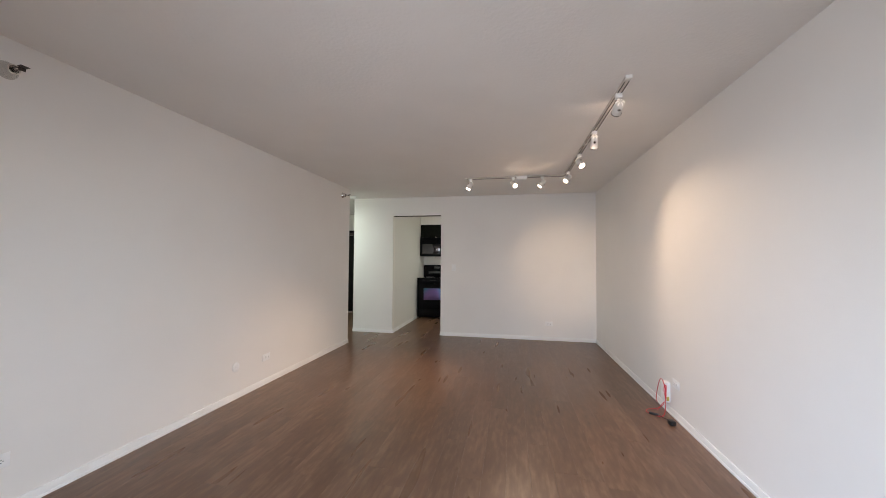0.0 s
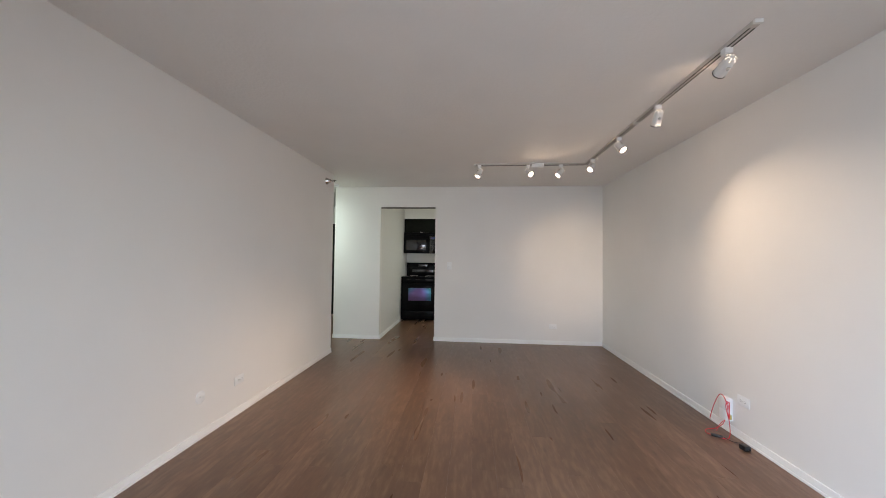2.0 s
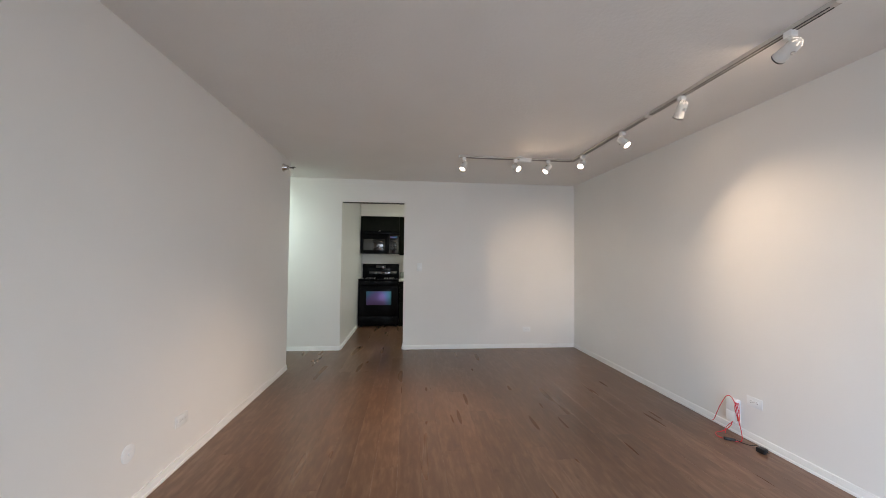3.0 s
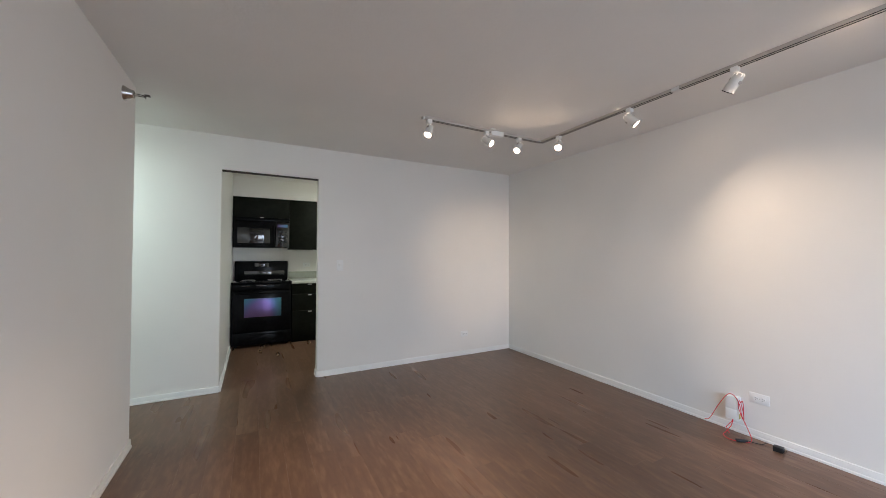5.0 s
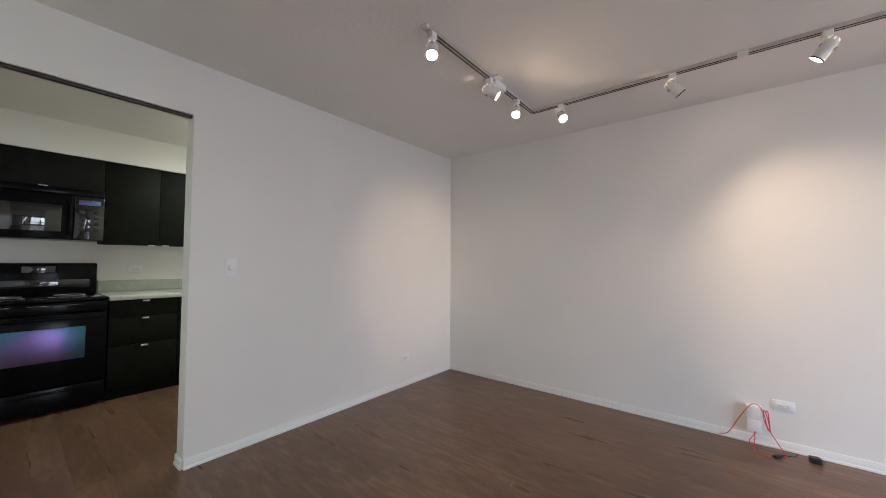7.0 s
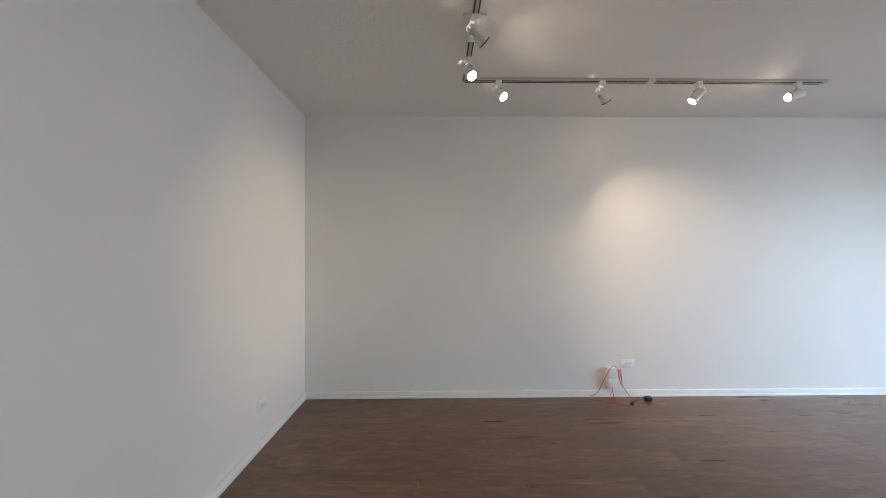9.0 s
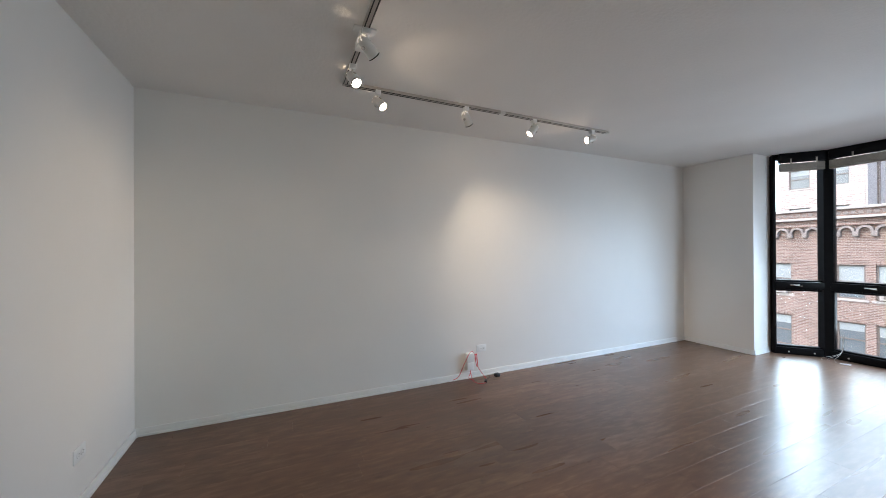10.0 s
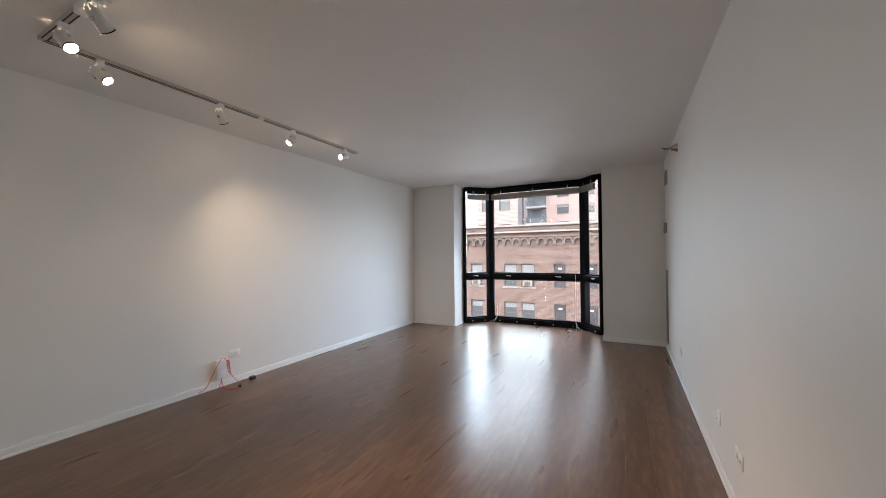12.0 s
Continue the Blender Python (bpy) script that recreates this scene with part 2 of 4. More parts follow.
# ---- building helpers ----
def box(bm, x0, y0, z0, x1, y1, z1, bevel=0.0):
    """A box between two corners, with rounded edges where bevel is given."""
    r = bmesh.ops.create_cube(bm, size=1, matrix=Matrix.LocRotScale(((x0 + x1) / 2, (y0 + y1) / 2, (z0 + z1) / 2), None, (abs(x1 - x0), abs(y1 - y0), abs(z1 - z0))))
    if bevel:
        edges = list({e for v in r["verts"] for e in v.link_edges})
        bmesh.ops.bevel(bm, geom=edges, offset=bevel, segments=2, affect="EDGES", profile=0.5)
    return bm


def rod(bm, a, b, r0, r1=None, sides=12, caps=True):
    """A round bar or cone from a to b."""
    a, b = Vector(a), Vector(b)
    turn = (b - a).to_track_quat("Z", "Y").to_matrix().to_4x4()
    bmesh.ops.create_cone(bm, cap_ends=caps, segments=sides, radius1=r0, radius2=r0 if r1 is None else r1, depth=(b - a).length,
                          matrix=Matrix.Translation((a + b) / 2) @ turn)
    return bm


def lathe(bm, profile, m=None, sides=20, caps=True):
    """Turns (radius, height) pairs round local z."""
    m = m or Matrix()
    rings = []
    for r, z in profile:
        rings.append([bm.verts.new(m @ Vector((r * math.cos(2 * math.pi * k / sides), r * math.sin(2 * math.pi * k / sides), z))) for k in range(sides)])
    for a, b in zip(rings, rings[1:]):
        for k in range(sides):
            bm.faces.new((a[k], a[(k + 1) % sides], b[(k + 1) % sides], b[k]))
    if caps and profile[0][0] > 0:
        bm.faces.new(list(reversed(rings[0])))
    if caps and profile[-1][0] > 0:
        bm.faces.new(rings[-1])
    return bm


def tube(bm, points, r, sides=8, steps=6):
    """A cable along a smooth curve through a few points."""
    p = [Vector(q) for q in points]
    p = [2 * p[0] - p[1], *p, 2 * p[-1] - p[-2]]
    line = []
    for i in range(1, len(p) - 2):
        for k in range(steps):
            t = k / steps
            line.append(0.5 * (2 * p[i] + (p[i + 1] - p[i - 1]) * t + (2 * p[i - 1] - 5 * p[i] + 4 * p[i + 1] - p[i + 2]) * t * t
                               + (3 * p[i] - p[i - 1] - 3 * p[i + 1] + p[i + 2]) * t ** 3))
    line.append(p[-2])
    rings = []
    for i, c in enumerate(line):
        d = (line[min(i + 1, len(line) - 1)] - line[max(i - 1, 0)]).normalized()
        side = d.cross(Vector((0.3, 0.2, 1))).normalized()
        up = side.cross(d)
        rings.append([bm.verts.new(c + r * (math.cos(2 * math.pi * k / sides) * side + math.sin(2 * math.pi * k / sides) * up)) for k in range(sides)])
    for a, b in zip(rings, rings[1:]):
        for k in range(sides):
            bm.faces.new((a[k], a[(k + 1) % sides], b[(k + 1) % sides], b[k]))
    bm.faces.new(list(reversed(rings[0])))
    bm.faces.new(rings[-1])
    return bm


def mesh_of(name, bm, mat, smooth=False):
    bmesh.ops.recalc_face_normals(bm, faces=bm.faces)
    me = bpy.data.meshes.new(name)
    bm.to_mesh(me)
    bm.free()
    me.materials.append(mat)
    if smooth:
        me.shade_smooth()
        me.set_sharp_from_angle(angle=radians(40))
    return me


def part(name, bm, mat, parent, label="", smooth=True):
    ob = new(name, mesh_of(name, bm, mat, smooth))
    ob.parent = parent
    return tagged(ob, label)


def thing(name, label, category, m=None, group="", kind=""):
    ob = new(name)
    ob.matrix_world = m or Matrix()
    return tagged(ob, label, category, group, kind)


def solid(name, boxes, mat, label, category, kind="structure", bevel=0.0):
    bm = bmesh.new()
    for b in boxes:
        box(bm, *b, bevel)
    return tagged(new(name, mesh_of(name, bm, mat, bevel > 0)), label, category, kind=kind)


B = bmesh.new

# ---- large structure ----
W, H = 0.12, TOP + 0.10
solid("wall_west", [(LEFT - W, RETURN_Y - 0.03, -0.05, LEFT, LEFT_END, H)], PAINT, "long white painted living room wall", "wall")
solid("wall_east", [(RIGHT, RETURN_Y - 0.03, -0.05, RIGHT + W, BACK + W, H)], PAINT, "long white painted wall lit by track spotlights", "wall")
solid("wall_north", [(PIER_L, BACK, -0.05, OPEN_L, BACK + W, H), (OPEN_L, BACK, OPEN_TOP, OPEN_R, BACK + W, H), (OPEN_R, BACK, -0.05, RIGHT, BACK + W, H)],
      PAINT, "white painted wall with the cased kitchen opening", "wall")
solid("wall_south_pier_west", [(LEFT, RETURN_Y - 0.03, -0.05, BAY_L, FRONT, H)], PAINT, "white painted pier beside the bay window", "wall")
solid("wall_south_pier_east", [(BAY_R, RETURN_Y - 0.03, -0.05, RIGHT, FRONT, H)], PAINT, "white painted pier beside the bay window", "wall")
solid("wall_hall_south", [(HALL_L, LEFT_END - W, -0.05, LEFT - W, LEFT_END, H)], PAINT, "white painted hallway wall", "wall")
solid("wall_hall_west", [(HALL_L - W, LEFT_END - W, -0.05, HALL_L, HALL_BACK + W, H)], PAINT, "white painted hallway wall", "wall")
solid("wall_hall_north", [(HALL_L, HALL_BACK, -0.05, -4.42, HALL_BACK + W, H), (-3.5, HALL_BACK, -0.05, PIER_L, HALL_BACK + W, H),
                          (-4.42, HALL_BACK, 2.06, -3.5, HALL_BACK + W, H)], PAINT, "white painted hallway end wall round the entry door", "wall")
solid("wall_between_hall_and_kitchen", [(PIER_L, BACK + W, -0.05, OPEN_L, KIT_BACK + W, H)], SATIN_PAINT, "white satin-painted kitchen side wall", "wall")
solid("wall_kitchen_north", [(OPEN_L, KIT_BACK, -0.05, KIT_R, KIT_BACK + W, H)], PAINT, "white painted kitchen back wall", "wall")
solid("wall_kitchen_east", [(KIT_R, BACK + W, -0.05, KIT_R + W, KIT_BACK + W, H)], PAINT, "white painted kitchen side wall", "wall")
solid("kitchen_soffit", [(OPEN_L, 8.09, 2.165, KIT_R, KIT_BACK, H)], PAINT, "white painted soffit above the kitchen cabinets", "soffit")

solid("door_track_trim", [(OPEN_L + 0.004, BACK + 0.012, OPEN_TOP - 0.016, OPEN_R - 0.004, BACK + 0.045, OPEN_TOP - 0.001)], BRONZE, "thin dark metal door track under the kitchen opening head", "trim", bevel=0.002)

bm = B()
plan = [(HALL_L - W, LEFT_END - W), (LEFT - W, LEFT_END - W), (LEFT - W, RETURN_Y), (BAY_L, RETURN_Y), (MULL_L - 0.03, BAY_Y - 0.07), (MULL_R + 0.03, BAY_Y - 0.07),
        (BAY_R, RETURN_Y), (RIGHT + W, RETURN_Y), (RIGHT + W, KIT_BACK + W), (HALL_L - W, KIT_BACK + W)]
low = [bm.verts.new((x, y, TOP)) for x, y in plan]
high = [bm.verts.new((x, y, TOP + 0.2)) for x, y in plan]
bm.faces.new(low), bm.faces.new(list(reversed(high)))
for k in range(len(plan)):
    j = (k + 1) % len(plan)
    bm.faces.new((low[k], high[k], high[j], low[j]))
tagged(new("ceiling", mesh_of("ceiling", bm, CEILING)), "white stippled plaster ceiling", "ceiling", kind="structure")

bm = B()
low = [bm.verts.new((x, y, -0.25)) for x, y in plan]
high = [bm.verts.new((x, y, -0.012)) for x, y in plan]
bm.faces.new(low), bm.faces.new(list(reversed(high)))
for k in range(len(plan)):
    j = (k + 1) % len(plan)
    bm.faces.new((low[k], high[k], high[j], low[j]))
floor = tagged(new("floor", mesh_of("floor", bm, UNDERLAY)), "dark brown wood-look vinyl plank floor", "floor", kind="structure")


def baseboard(x0, y0, x1, y1, nx, ny):
    """A run of baseboard with a rounded shoe, along a wall whose face looks to (nx, ny)."""
    bm = B()
    for t, h in ((0.011, 0.058), (0.017, 0.016)):
        box(bm, min(x0, x1, x0 + nx * t, x1 + nx * t), min(y0, y1, y0 + ny * t, y1 + ny * t), -0.004,
            max(x0, x1, x0 + nx * t, x1 + nx * t), max(y0, y1, y0 + ny * t, y1 + ny * t), h, 0.004)
    return tagged(new("baseboard", mesh_of("baseboard", bm, TRIM, True)), "white painted wooden baseboard", "baseboard", kind="structure")


for run in ((LEFT, FRONT, LEFT, LEFT_END, 1, 0), (RIGHT, FRONT, RIGHT, BACK, -1, 0), (PIER_L, BACK, OPEN_L, BACK, 0, -1), (OPEN_R, BACK, RIGHT, BACK, 0, -1),
            (OPEN_L, BACK, OPEN_L, 7.76, 1, 0), (OPEN_R, BACK, OPEN_R, BACK + W, -1, 0), (LEFT, FRONT, BAY_L, FRONT, 0, 1), (BAY_R, FRONT, RIGHT, FRONT, 0, 1),
            (BAY_L, RETURN_Y, BAY_L, FRONT, 1, 0), (BAY_R, RETURN_Y, BAY_R, FRONT, -1, 0), (LEFT - W, LEFT_END, LEFT, LEFT_END, 0, 1),
            (PIER_L, BACK, PIER_L, HALL_BACK, -1, 0), (HALL_L, HALL_BACK, -4.5, HALL_BACK, 0, -1), (-3.42, HALL_BACK, PIER_L, HALL_BACK, 0, -1)):
    baseboard(*run)


# ---- bay window ----
def bay_window(name, a, b, label, handles):
    """A black aluminium window from a to b, floor to ceiling: two panes with a rail between. Local x runs along it, local y looks out."""
    a, b = Vector(a), Vector(b)
    w = (b - a).length
    ang = math.degrees(math.atan2(b.y - a.y, b.x - a.x))
    ob = thing(name, label, "window", pose(a.x, a.y, 0, 0, 0, ang), kind="structure")
    j, e = (0.045, 0.028) if w > 0.8 else (0.022, 0.016)
    fr = B()
    box(fr, 0, -0.05, 0, j, 0.05, TOP, 0.004)
    box(fr, w - j, -0.05, 0, w, 0.05, TOP, 0.004)
    box(fr, j, -0.05, TOP - 0.04, w - j, 0.05, TOP, 0.004)
    box(fr, j, -0.055, 0, w - j, 0.05, 0.085, 0.004)
    fp = part("window_frame", fr, BLACK_METAL, ob)
    rail = B()
    box(rail, j, -0.06, 0.795, w - j, 0.045, 0.885, 0.006)
    part("middle_rail", rail, BLACK_METAL, ob)
    sash = B()
    for z0, z1 in ((0.085, 0.795), (0.885, TOP - 0.04)):
        for bx in ((j, z0, j + e, z1), (w - j - e, z0, w - j, z1), (j + e, z0, w - j - e, z0 + 0.022), (j + e, z1 - 0.022, w - j - e, z1)):
            box(sash, bx[0], -0.03, bx[1], bx[2], 0.03, bx[3], 0.003)
    part("sash", sash, BLACK_METAL, ob)
    for z0, z1 in ((0.107, 0.773), (0.907, TOP - 0.062)):
        g = B()
        box(g, j + e - 0.008, 0.0, z0 - 0.01, w - j - e + 0.008, 0.006, z1 + 0.01)
        part("pane", g, GLASS, ob, smooth=False).visible_shadow = False
    for hx in handles:
        h = B()
        box(h, hx - 0.045, -0.072, 0.842, hx + 0.045, -0.06, 0.858, 0.003)
        rod(h, (hx - 0.03, -0.075, 0.85), (hx + 0.055, -0.095, 0.838), 0.006, 0.004)
        part("latch", h, CHROME, ob, "small metal latch handle")
    n = 2 if w < 0.8 else 5
    for k in range(n):
        bx = w * (k + 0.6) / (n + 0.2)
        t = B()
        rod(t, (bx, -0.054, 0.035), (bx, -0.062, 0.035), 0.009)
        part("screw_cap", t, WHITE_PLASTIC, ob, "small white screw cap")
    return ob, w, ang


def blind(a, ang, w, drop):
    """A horizontal blind drawn up: headrail, a stack of slats, bottom rail, cords."""
    ob = thing("horizontal_blind", "beige horizontal blind drawn fully up under the window head", "blind", pose(a[0], a[1], 0, 0, 0, ang), group="bay window blinds")
    h = B()
    box(h, 0.05, -0.10, TOP - 0.118, w - 0.05, -0.062, TOP - 0.004, 0.003)
    part("headrail", h, BLACK_METAL, ob, "dark headrail")
    z = drop + 0.022
    top = TOP - 0.132
    k = 0
    while z < top and k < 40:
        s = B()
        box(s, 0.055, -0.102 + 0.001 * (k % 3), z, w - 0.055, -0.066 + 0.001 * (k % 2), z + 0.0046)
        part("slat", s, BLIND, ob, smooth=False)
        z += 0.0052
        k += 1
    r = B()
    box(r, 0.052, -0.100, drop, w - 0.052, -0.068, drop + 0.018, 0.004)
    part("bottom_rail", r, BLIND, ob)
    for f in ((0.15, 0.5, 0.85) if w > 0.8 else (0.3, 0.75)):
        c = B()
        box(c, w * f - 0.008, -0.1045, drop + 0.0, w * f + 0.008, -0.103, TOP - 0.075)
        part("ladder_tape", c, BLIND, ob, smooth=False)
    return ob


PA, PB_, PC, PD = (BAY_R - 0.02, RETURN_Y + 0.0), (MULL_R + 0.0, BAY_Y), (MULL_L, BAY_Y), (BAY_L + 0.02, RETURN_Y)
for name, a, b, label, hs in (("window_1", PA, PB_, "narrow black-framed side window of the bay", (0.2,)),
                              ("window_2", PB_, PC, "wide black-framed middle window of the bay", (0.36, 1.22)),
                              ("window_3", PC, PD, "narrow black-framed side window of the bay", (0.3,))):
    ob, w, ang = bay_window(name, a, b, label, hs)
    blind(a, ang, w, 2.225 if w > 0.8 else 2.23)
for x, s in ((MULL_R, 1), (MULL_L, -1)):
    bm = B()
    rod(bm, (x, BAY_Y, 0), (x, BAY_Y, TOP), 0.08, 0.08, 6)
    tagged(new("window_post", mesh_of("window_post", bm, BLACK_METAL)), "black aluminium corner post of the bay window", "window post", kind="structure")
bm = B()
for c in range(3):
    y0 = -0.6 + 0.02 * c
    tube(bm, [(MULL_R - 0.16, BAY_Y + 0.10, 0.30), (MULL_R - 0.15, BAY_Y + 0.12, 0.1), (MULL_R - 0.11 + 0.05 * c, y0, 0.004), (MULL_R - 0.25, y0 + 0.03, 0.004), (MULL_R - 0.18, y0 + 0.06, 0.004)], 0.002, 5)
tagged(new("blind_cord", mesh_of("blind_cord", bm, WHITE_PLASTIC, True)), "white blind cord ends lying on the floor", "cord")
bm = B()
for c in range(3):
    y0 = -0.58 + 0.03 * c
    tube(bm, [(MULL_L + 0.14, BAY_Y + 0.10, 0.9), (MULL_L + 0.14, BAY_Y + 0.11, 0.15), (MULL_L + 0.12 - 0.04 * c, y0, 0.004), (MULL_L + 0.25, y0 + 0.03, 0.004), (MULL_L + 0.1, y0 + 0.07, 0.004)], 0.002, 5)
tagged(new("blind_cord", mesh_of("blind_cord", bm, WHITE_PLASTIC, True)), "white blind cords hanging to the floor in loose coils", "cord")

# ---- hallway: entry door, detector, lamp ----
door = thing("door_1", "closed black entry door at the hallway end", "door", kind="structure")
bm = box(B(), -4.38, HALL_BACK + 0.02, 0.008, -3.54, HALL_BACK + 0.065, 2.02, 0.003)
part("leaf", bm, DOOR, door)
bm = B()
for b in ((-4.42, HALL_BACK - 0.012, 0, -4.38, HALL_BACK + 0.1, 2.06), (-3.54, HALL_BACK - 0.012, 0, -3.5, HALL_BACK + 0.1, 2.06), (-4.38, HALL_BACK - 0.012, 2.02, -3.54, HALL_BACK + 0.1, 2.06)):
    box(bm, *b, 0.003)
part("door_frame", bm, DOOR, door)
bm = box(B(), -4.10, HALL_BACK - 0.05, 1.93, -3.86, HALL_BACK + 0.02, 1.99, 0.008)
part("door_closer", bm, BRONZE, door, "dark metal door closer")
bm = B()
lathe(bm, [(0.025, 0), (0.025, 0.03), (0.03, 0.045), (0.02, 0.06)], pose(-3.62, HALL_BACK + 0.02, 1.0, 90))
part("knob", bm, CHROME, door)
det = thing("smoke_detector", "round white smoke detector on the hallway ceiling", "detector")
part("housing", lathe(B(), [(0.06, TOP), (0.065, TOP - 0.02), (0.05, TOP - 0.042), (0.02, TOP - 0.046)], Matrix.Translation((-2.83, 5.85, 0))), WHITE_PLASTIC, det)
fix = thing("ceiling_lamp", "flush round white ceiling lamp in the hallway", "ceiling lamp")
part("base", lathe(B(), [(0.14, TOP), (0.15, TOP - 0.03), (0.14, TOP - 0.04)], Matrix.Translation((-3.6, 5.66, 0))), WHITE_METAL, fix)
part("diffuser", lathe(B(), [(0.135, TOP - 0.04), (0.12, TOP - 0.08), (0.07, TOP - 0.10), (0.01, TOP - 0.105)], Matrix.Translation((-3.6, 5.66, 0))), TUBE, fix)
fix = thing("ceiling_light", "white fluorescent ceiling light in the kitchen", "ceiling light")
part("frame", box(B(), -0.85, 7.03, TOP - 0.05, 0.35, 7.37, TOP + 0.002, 0.006), WHITE_METAL, fix)
part("diffuser", box(B(), -0.83, 7.05, TOP - 0.10, 0.33, 7.35, TOP - 0.05, 0.01), TUBE, fix)


# ---- track lighting ----
def track():
    ob = thing("lighting_track", "L-shaped white ceiling lighting track with a dark slot", "track light rail")
    x1, y1 = TRACK_X, TRACK_Y
    for name, b in (("long_rail", (x1 - 0.018, 2.25, TOP - 0.02, x1 + 0.018, y1 + 0.018, TOP + 0.002)), ("short_rail", (-0.64, y1 - 0.018, TOP - 0.02, x1 - 0.018, y1 + 0.018, TOP + 0.002))):
        part(name, box(B(), *b, 0.002), TRACK, ob)
    # dark strips: slots that also draw the shadow lines along both rail edges
    for q in (-0.0115, 0.0115):
        for y0, ye in ((2.28, 3.46), (3.49, y1)):
            part("slot", box(B(), x1 + q - 0.0030, y0, TOP - 0.0222, x1 + q + 0.0030, ye, TOP - 0.018), DARK_METAL, ob, "dark strip for a conductor slot and the rail's edge shadow", False)
        part("slot", box(B(), -0.61, y1 + q - 0.0030, TOP - 0.0222, x1 - 0.02, y1 + q + 0.0030, TOP - 0.018), DARK_METAL, ob, "dark strip for a conductor slot and the rail's edge shadow", False)
    part("joiner", box(B(), x1 - 0.019, 3.45, TOP - 0.0235, x1 + 0.019, 3.50, TOP, 0.002), WHITE_METAL, ob)
    part("power_feed", box(B(), 0.03, y1 - 0.024, TOP - 0.045, 0.17, y1 + 0.024, TOP, 0.004), WHITE_PLASTIC, ob, "white power feed box")
    part("outlet_cover", box(B(), 0.0, y1 - 0.06, TOP - 0.008, 0.06, y1 + 0.06, TOP + 0.001, 0.002), WHITE_METAL, ob)
    part("end_cap", box(B(), x1 - 0.02, 2.235, TOP - 0.022, x1 + 0.02, 2.252, TOP, 0.003), WHITE_METAL, ob)
    part("end_cap", box(B(), -0.655, y1 - 0.02, TOP - 0.022, -0.638, y1 + 0.02, TOP, 0.003), WHITE_METAL, ob)


def track_head(foot, aim, watts, beam, leak):
    """A white cylinder spotlight on a short stem: adapter, stem, vented can, dark rim, lit lens."""
    x, y = foot
    ob = thing("track_spotlight", "white cylindrical track spotlight, lit, clipped under the ceiling track", "spotlight", Matrix.Translation((x, y, TOP)), group="track spotlights")
    part("adapter", box(B(), -0.02, -0.02, -0.05, 0.02, 0.02, -0.016, 0.004), WHITE_PLASTIC, ob)
    part("stem", rod(B(), (0, 0, -0.05), (0, 0, -0.085), 0.008), WHITE_METAL, ob)
    pivot = Vector((0, 0, -0.10))
    d = (Vector(aim) - (Vector((x, y, TOP)) + pivot)).normalized()
    m = Matrix.Translation(pivot) @ d.to_track_quat("Z", "Y").to_matrix().to_4x4()
    part("can", lathe(B(), [(0.010, -0.046), (0.022, -0.042), (0.029, -0.028), (0.031, 0.0), (0.033, 0.064), (0.030, 0.064), (0.029, 0.02), (0.004, 0.02)], m), WHITE_METAL, ob)
    part("knuckle", rod(B(), m @ Vector((0, -0.036, 0)), m @ Vector((0, 0.036, 0)), 0.010), CHROME, ob)
    part("rim", lathe(B(), [(0.0305, 0.062), (0.0342, 0.062), (0.0342, 0.067), (0.0305, 0.067), (0.0305, 0.062)], m, caps=False), DARK_METAL, ob, "dark rim")
    part("bulb", lathe(B(), [(0.012, 0.025), (0.0292, 0.054), (0.027, 0.061), (0.016, 0.065), (0.002, 0.066)], m), BULB, ob, "glowing reflector bulb")
    for k in range(6):
        a = 2 * math.pi * k / 6
        c, e = (m @ Vector((q * math.cos(a), q * math.sin(a), z)) for q, z in ((0.0135, -0.0462), (0.0285, -0.0330)))
        part("vent", rod(B(), c, e, 0.0028, 0.0028, 6), VENT, ob, "light leaking through a vent slit")
    eye = Vector((x, y, TOP)) + pivot
    lamp("track_spotlight_spill", "SPOT", eye + d * 0.078, eye + d, leak, WARM, cone=(168, 0.5), radius=0.03)
    lamp("track_spotlight_light", "SPOT", eye + d * 0.10, Vector(aim), watts, BEAM, cone=(beam, 1.0), radius=0.03)
    lamp("track_spotlight_vent_light", "SPOT", eye - d * 0.055, eye - d, 0.12, WARM, cone=(40, 0.8), radius=0.004)


track()
for head in HEADS:
    track_head(*head)

# ---- kitchen ----
FRONT_Y, UP_Y = 7.80, 8.09


def pull(parent, x, y, z, w=0.05):
    bm = B()
    box(bm, x - w / 2, y - 0.024, z - 0.007, x + w / 2, y - 0.002, z + 0.005, 0.002)
    part("handle", bm, PULL, parent, "short satin nickel edge pull")


def wall_cabinet(x0, x1, z0, z1, pulls):
    ob = thing("wall_cabinet", "flat black laminate wall cabinet with closed doors", "cabinet", group="kitchen wall cabinets")
    part("body", box(B(), x0 + 0.001, UP_Y + 0.02, z0 + 0.004, x1 - 0.001, KIT_BACK, z1, 0.001), CABINET, ob)
    n = max(1, len(pulls))
    for k in range(n):
        a, b = x0 + (x1 - x0) * k / n, x0 + (x1 - x0) * (k + 1) / n
        d = part("door", box(B(), a + 0.0015, UP_Y, z0, b - 0.0015, UP_Y + 0.019, z1 - 0.002, 0.0015), CABINET, ob)
        pull(d, pulls[k], UP_Y, z0 - 0.002)


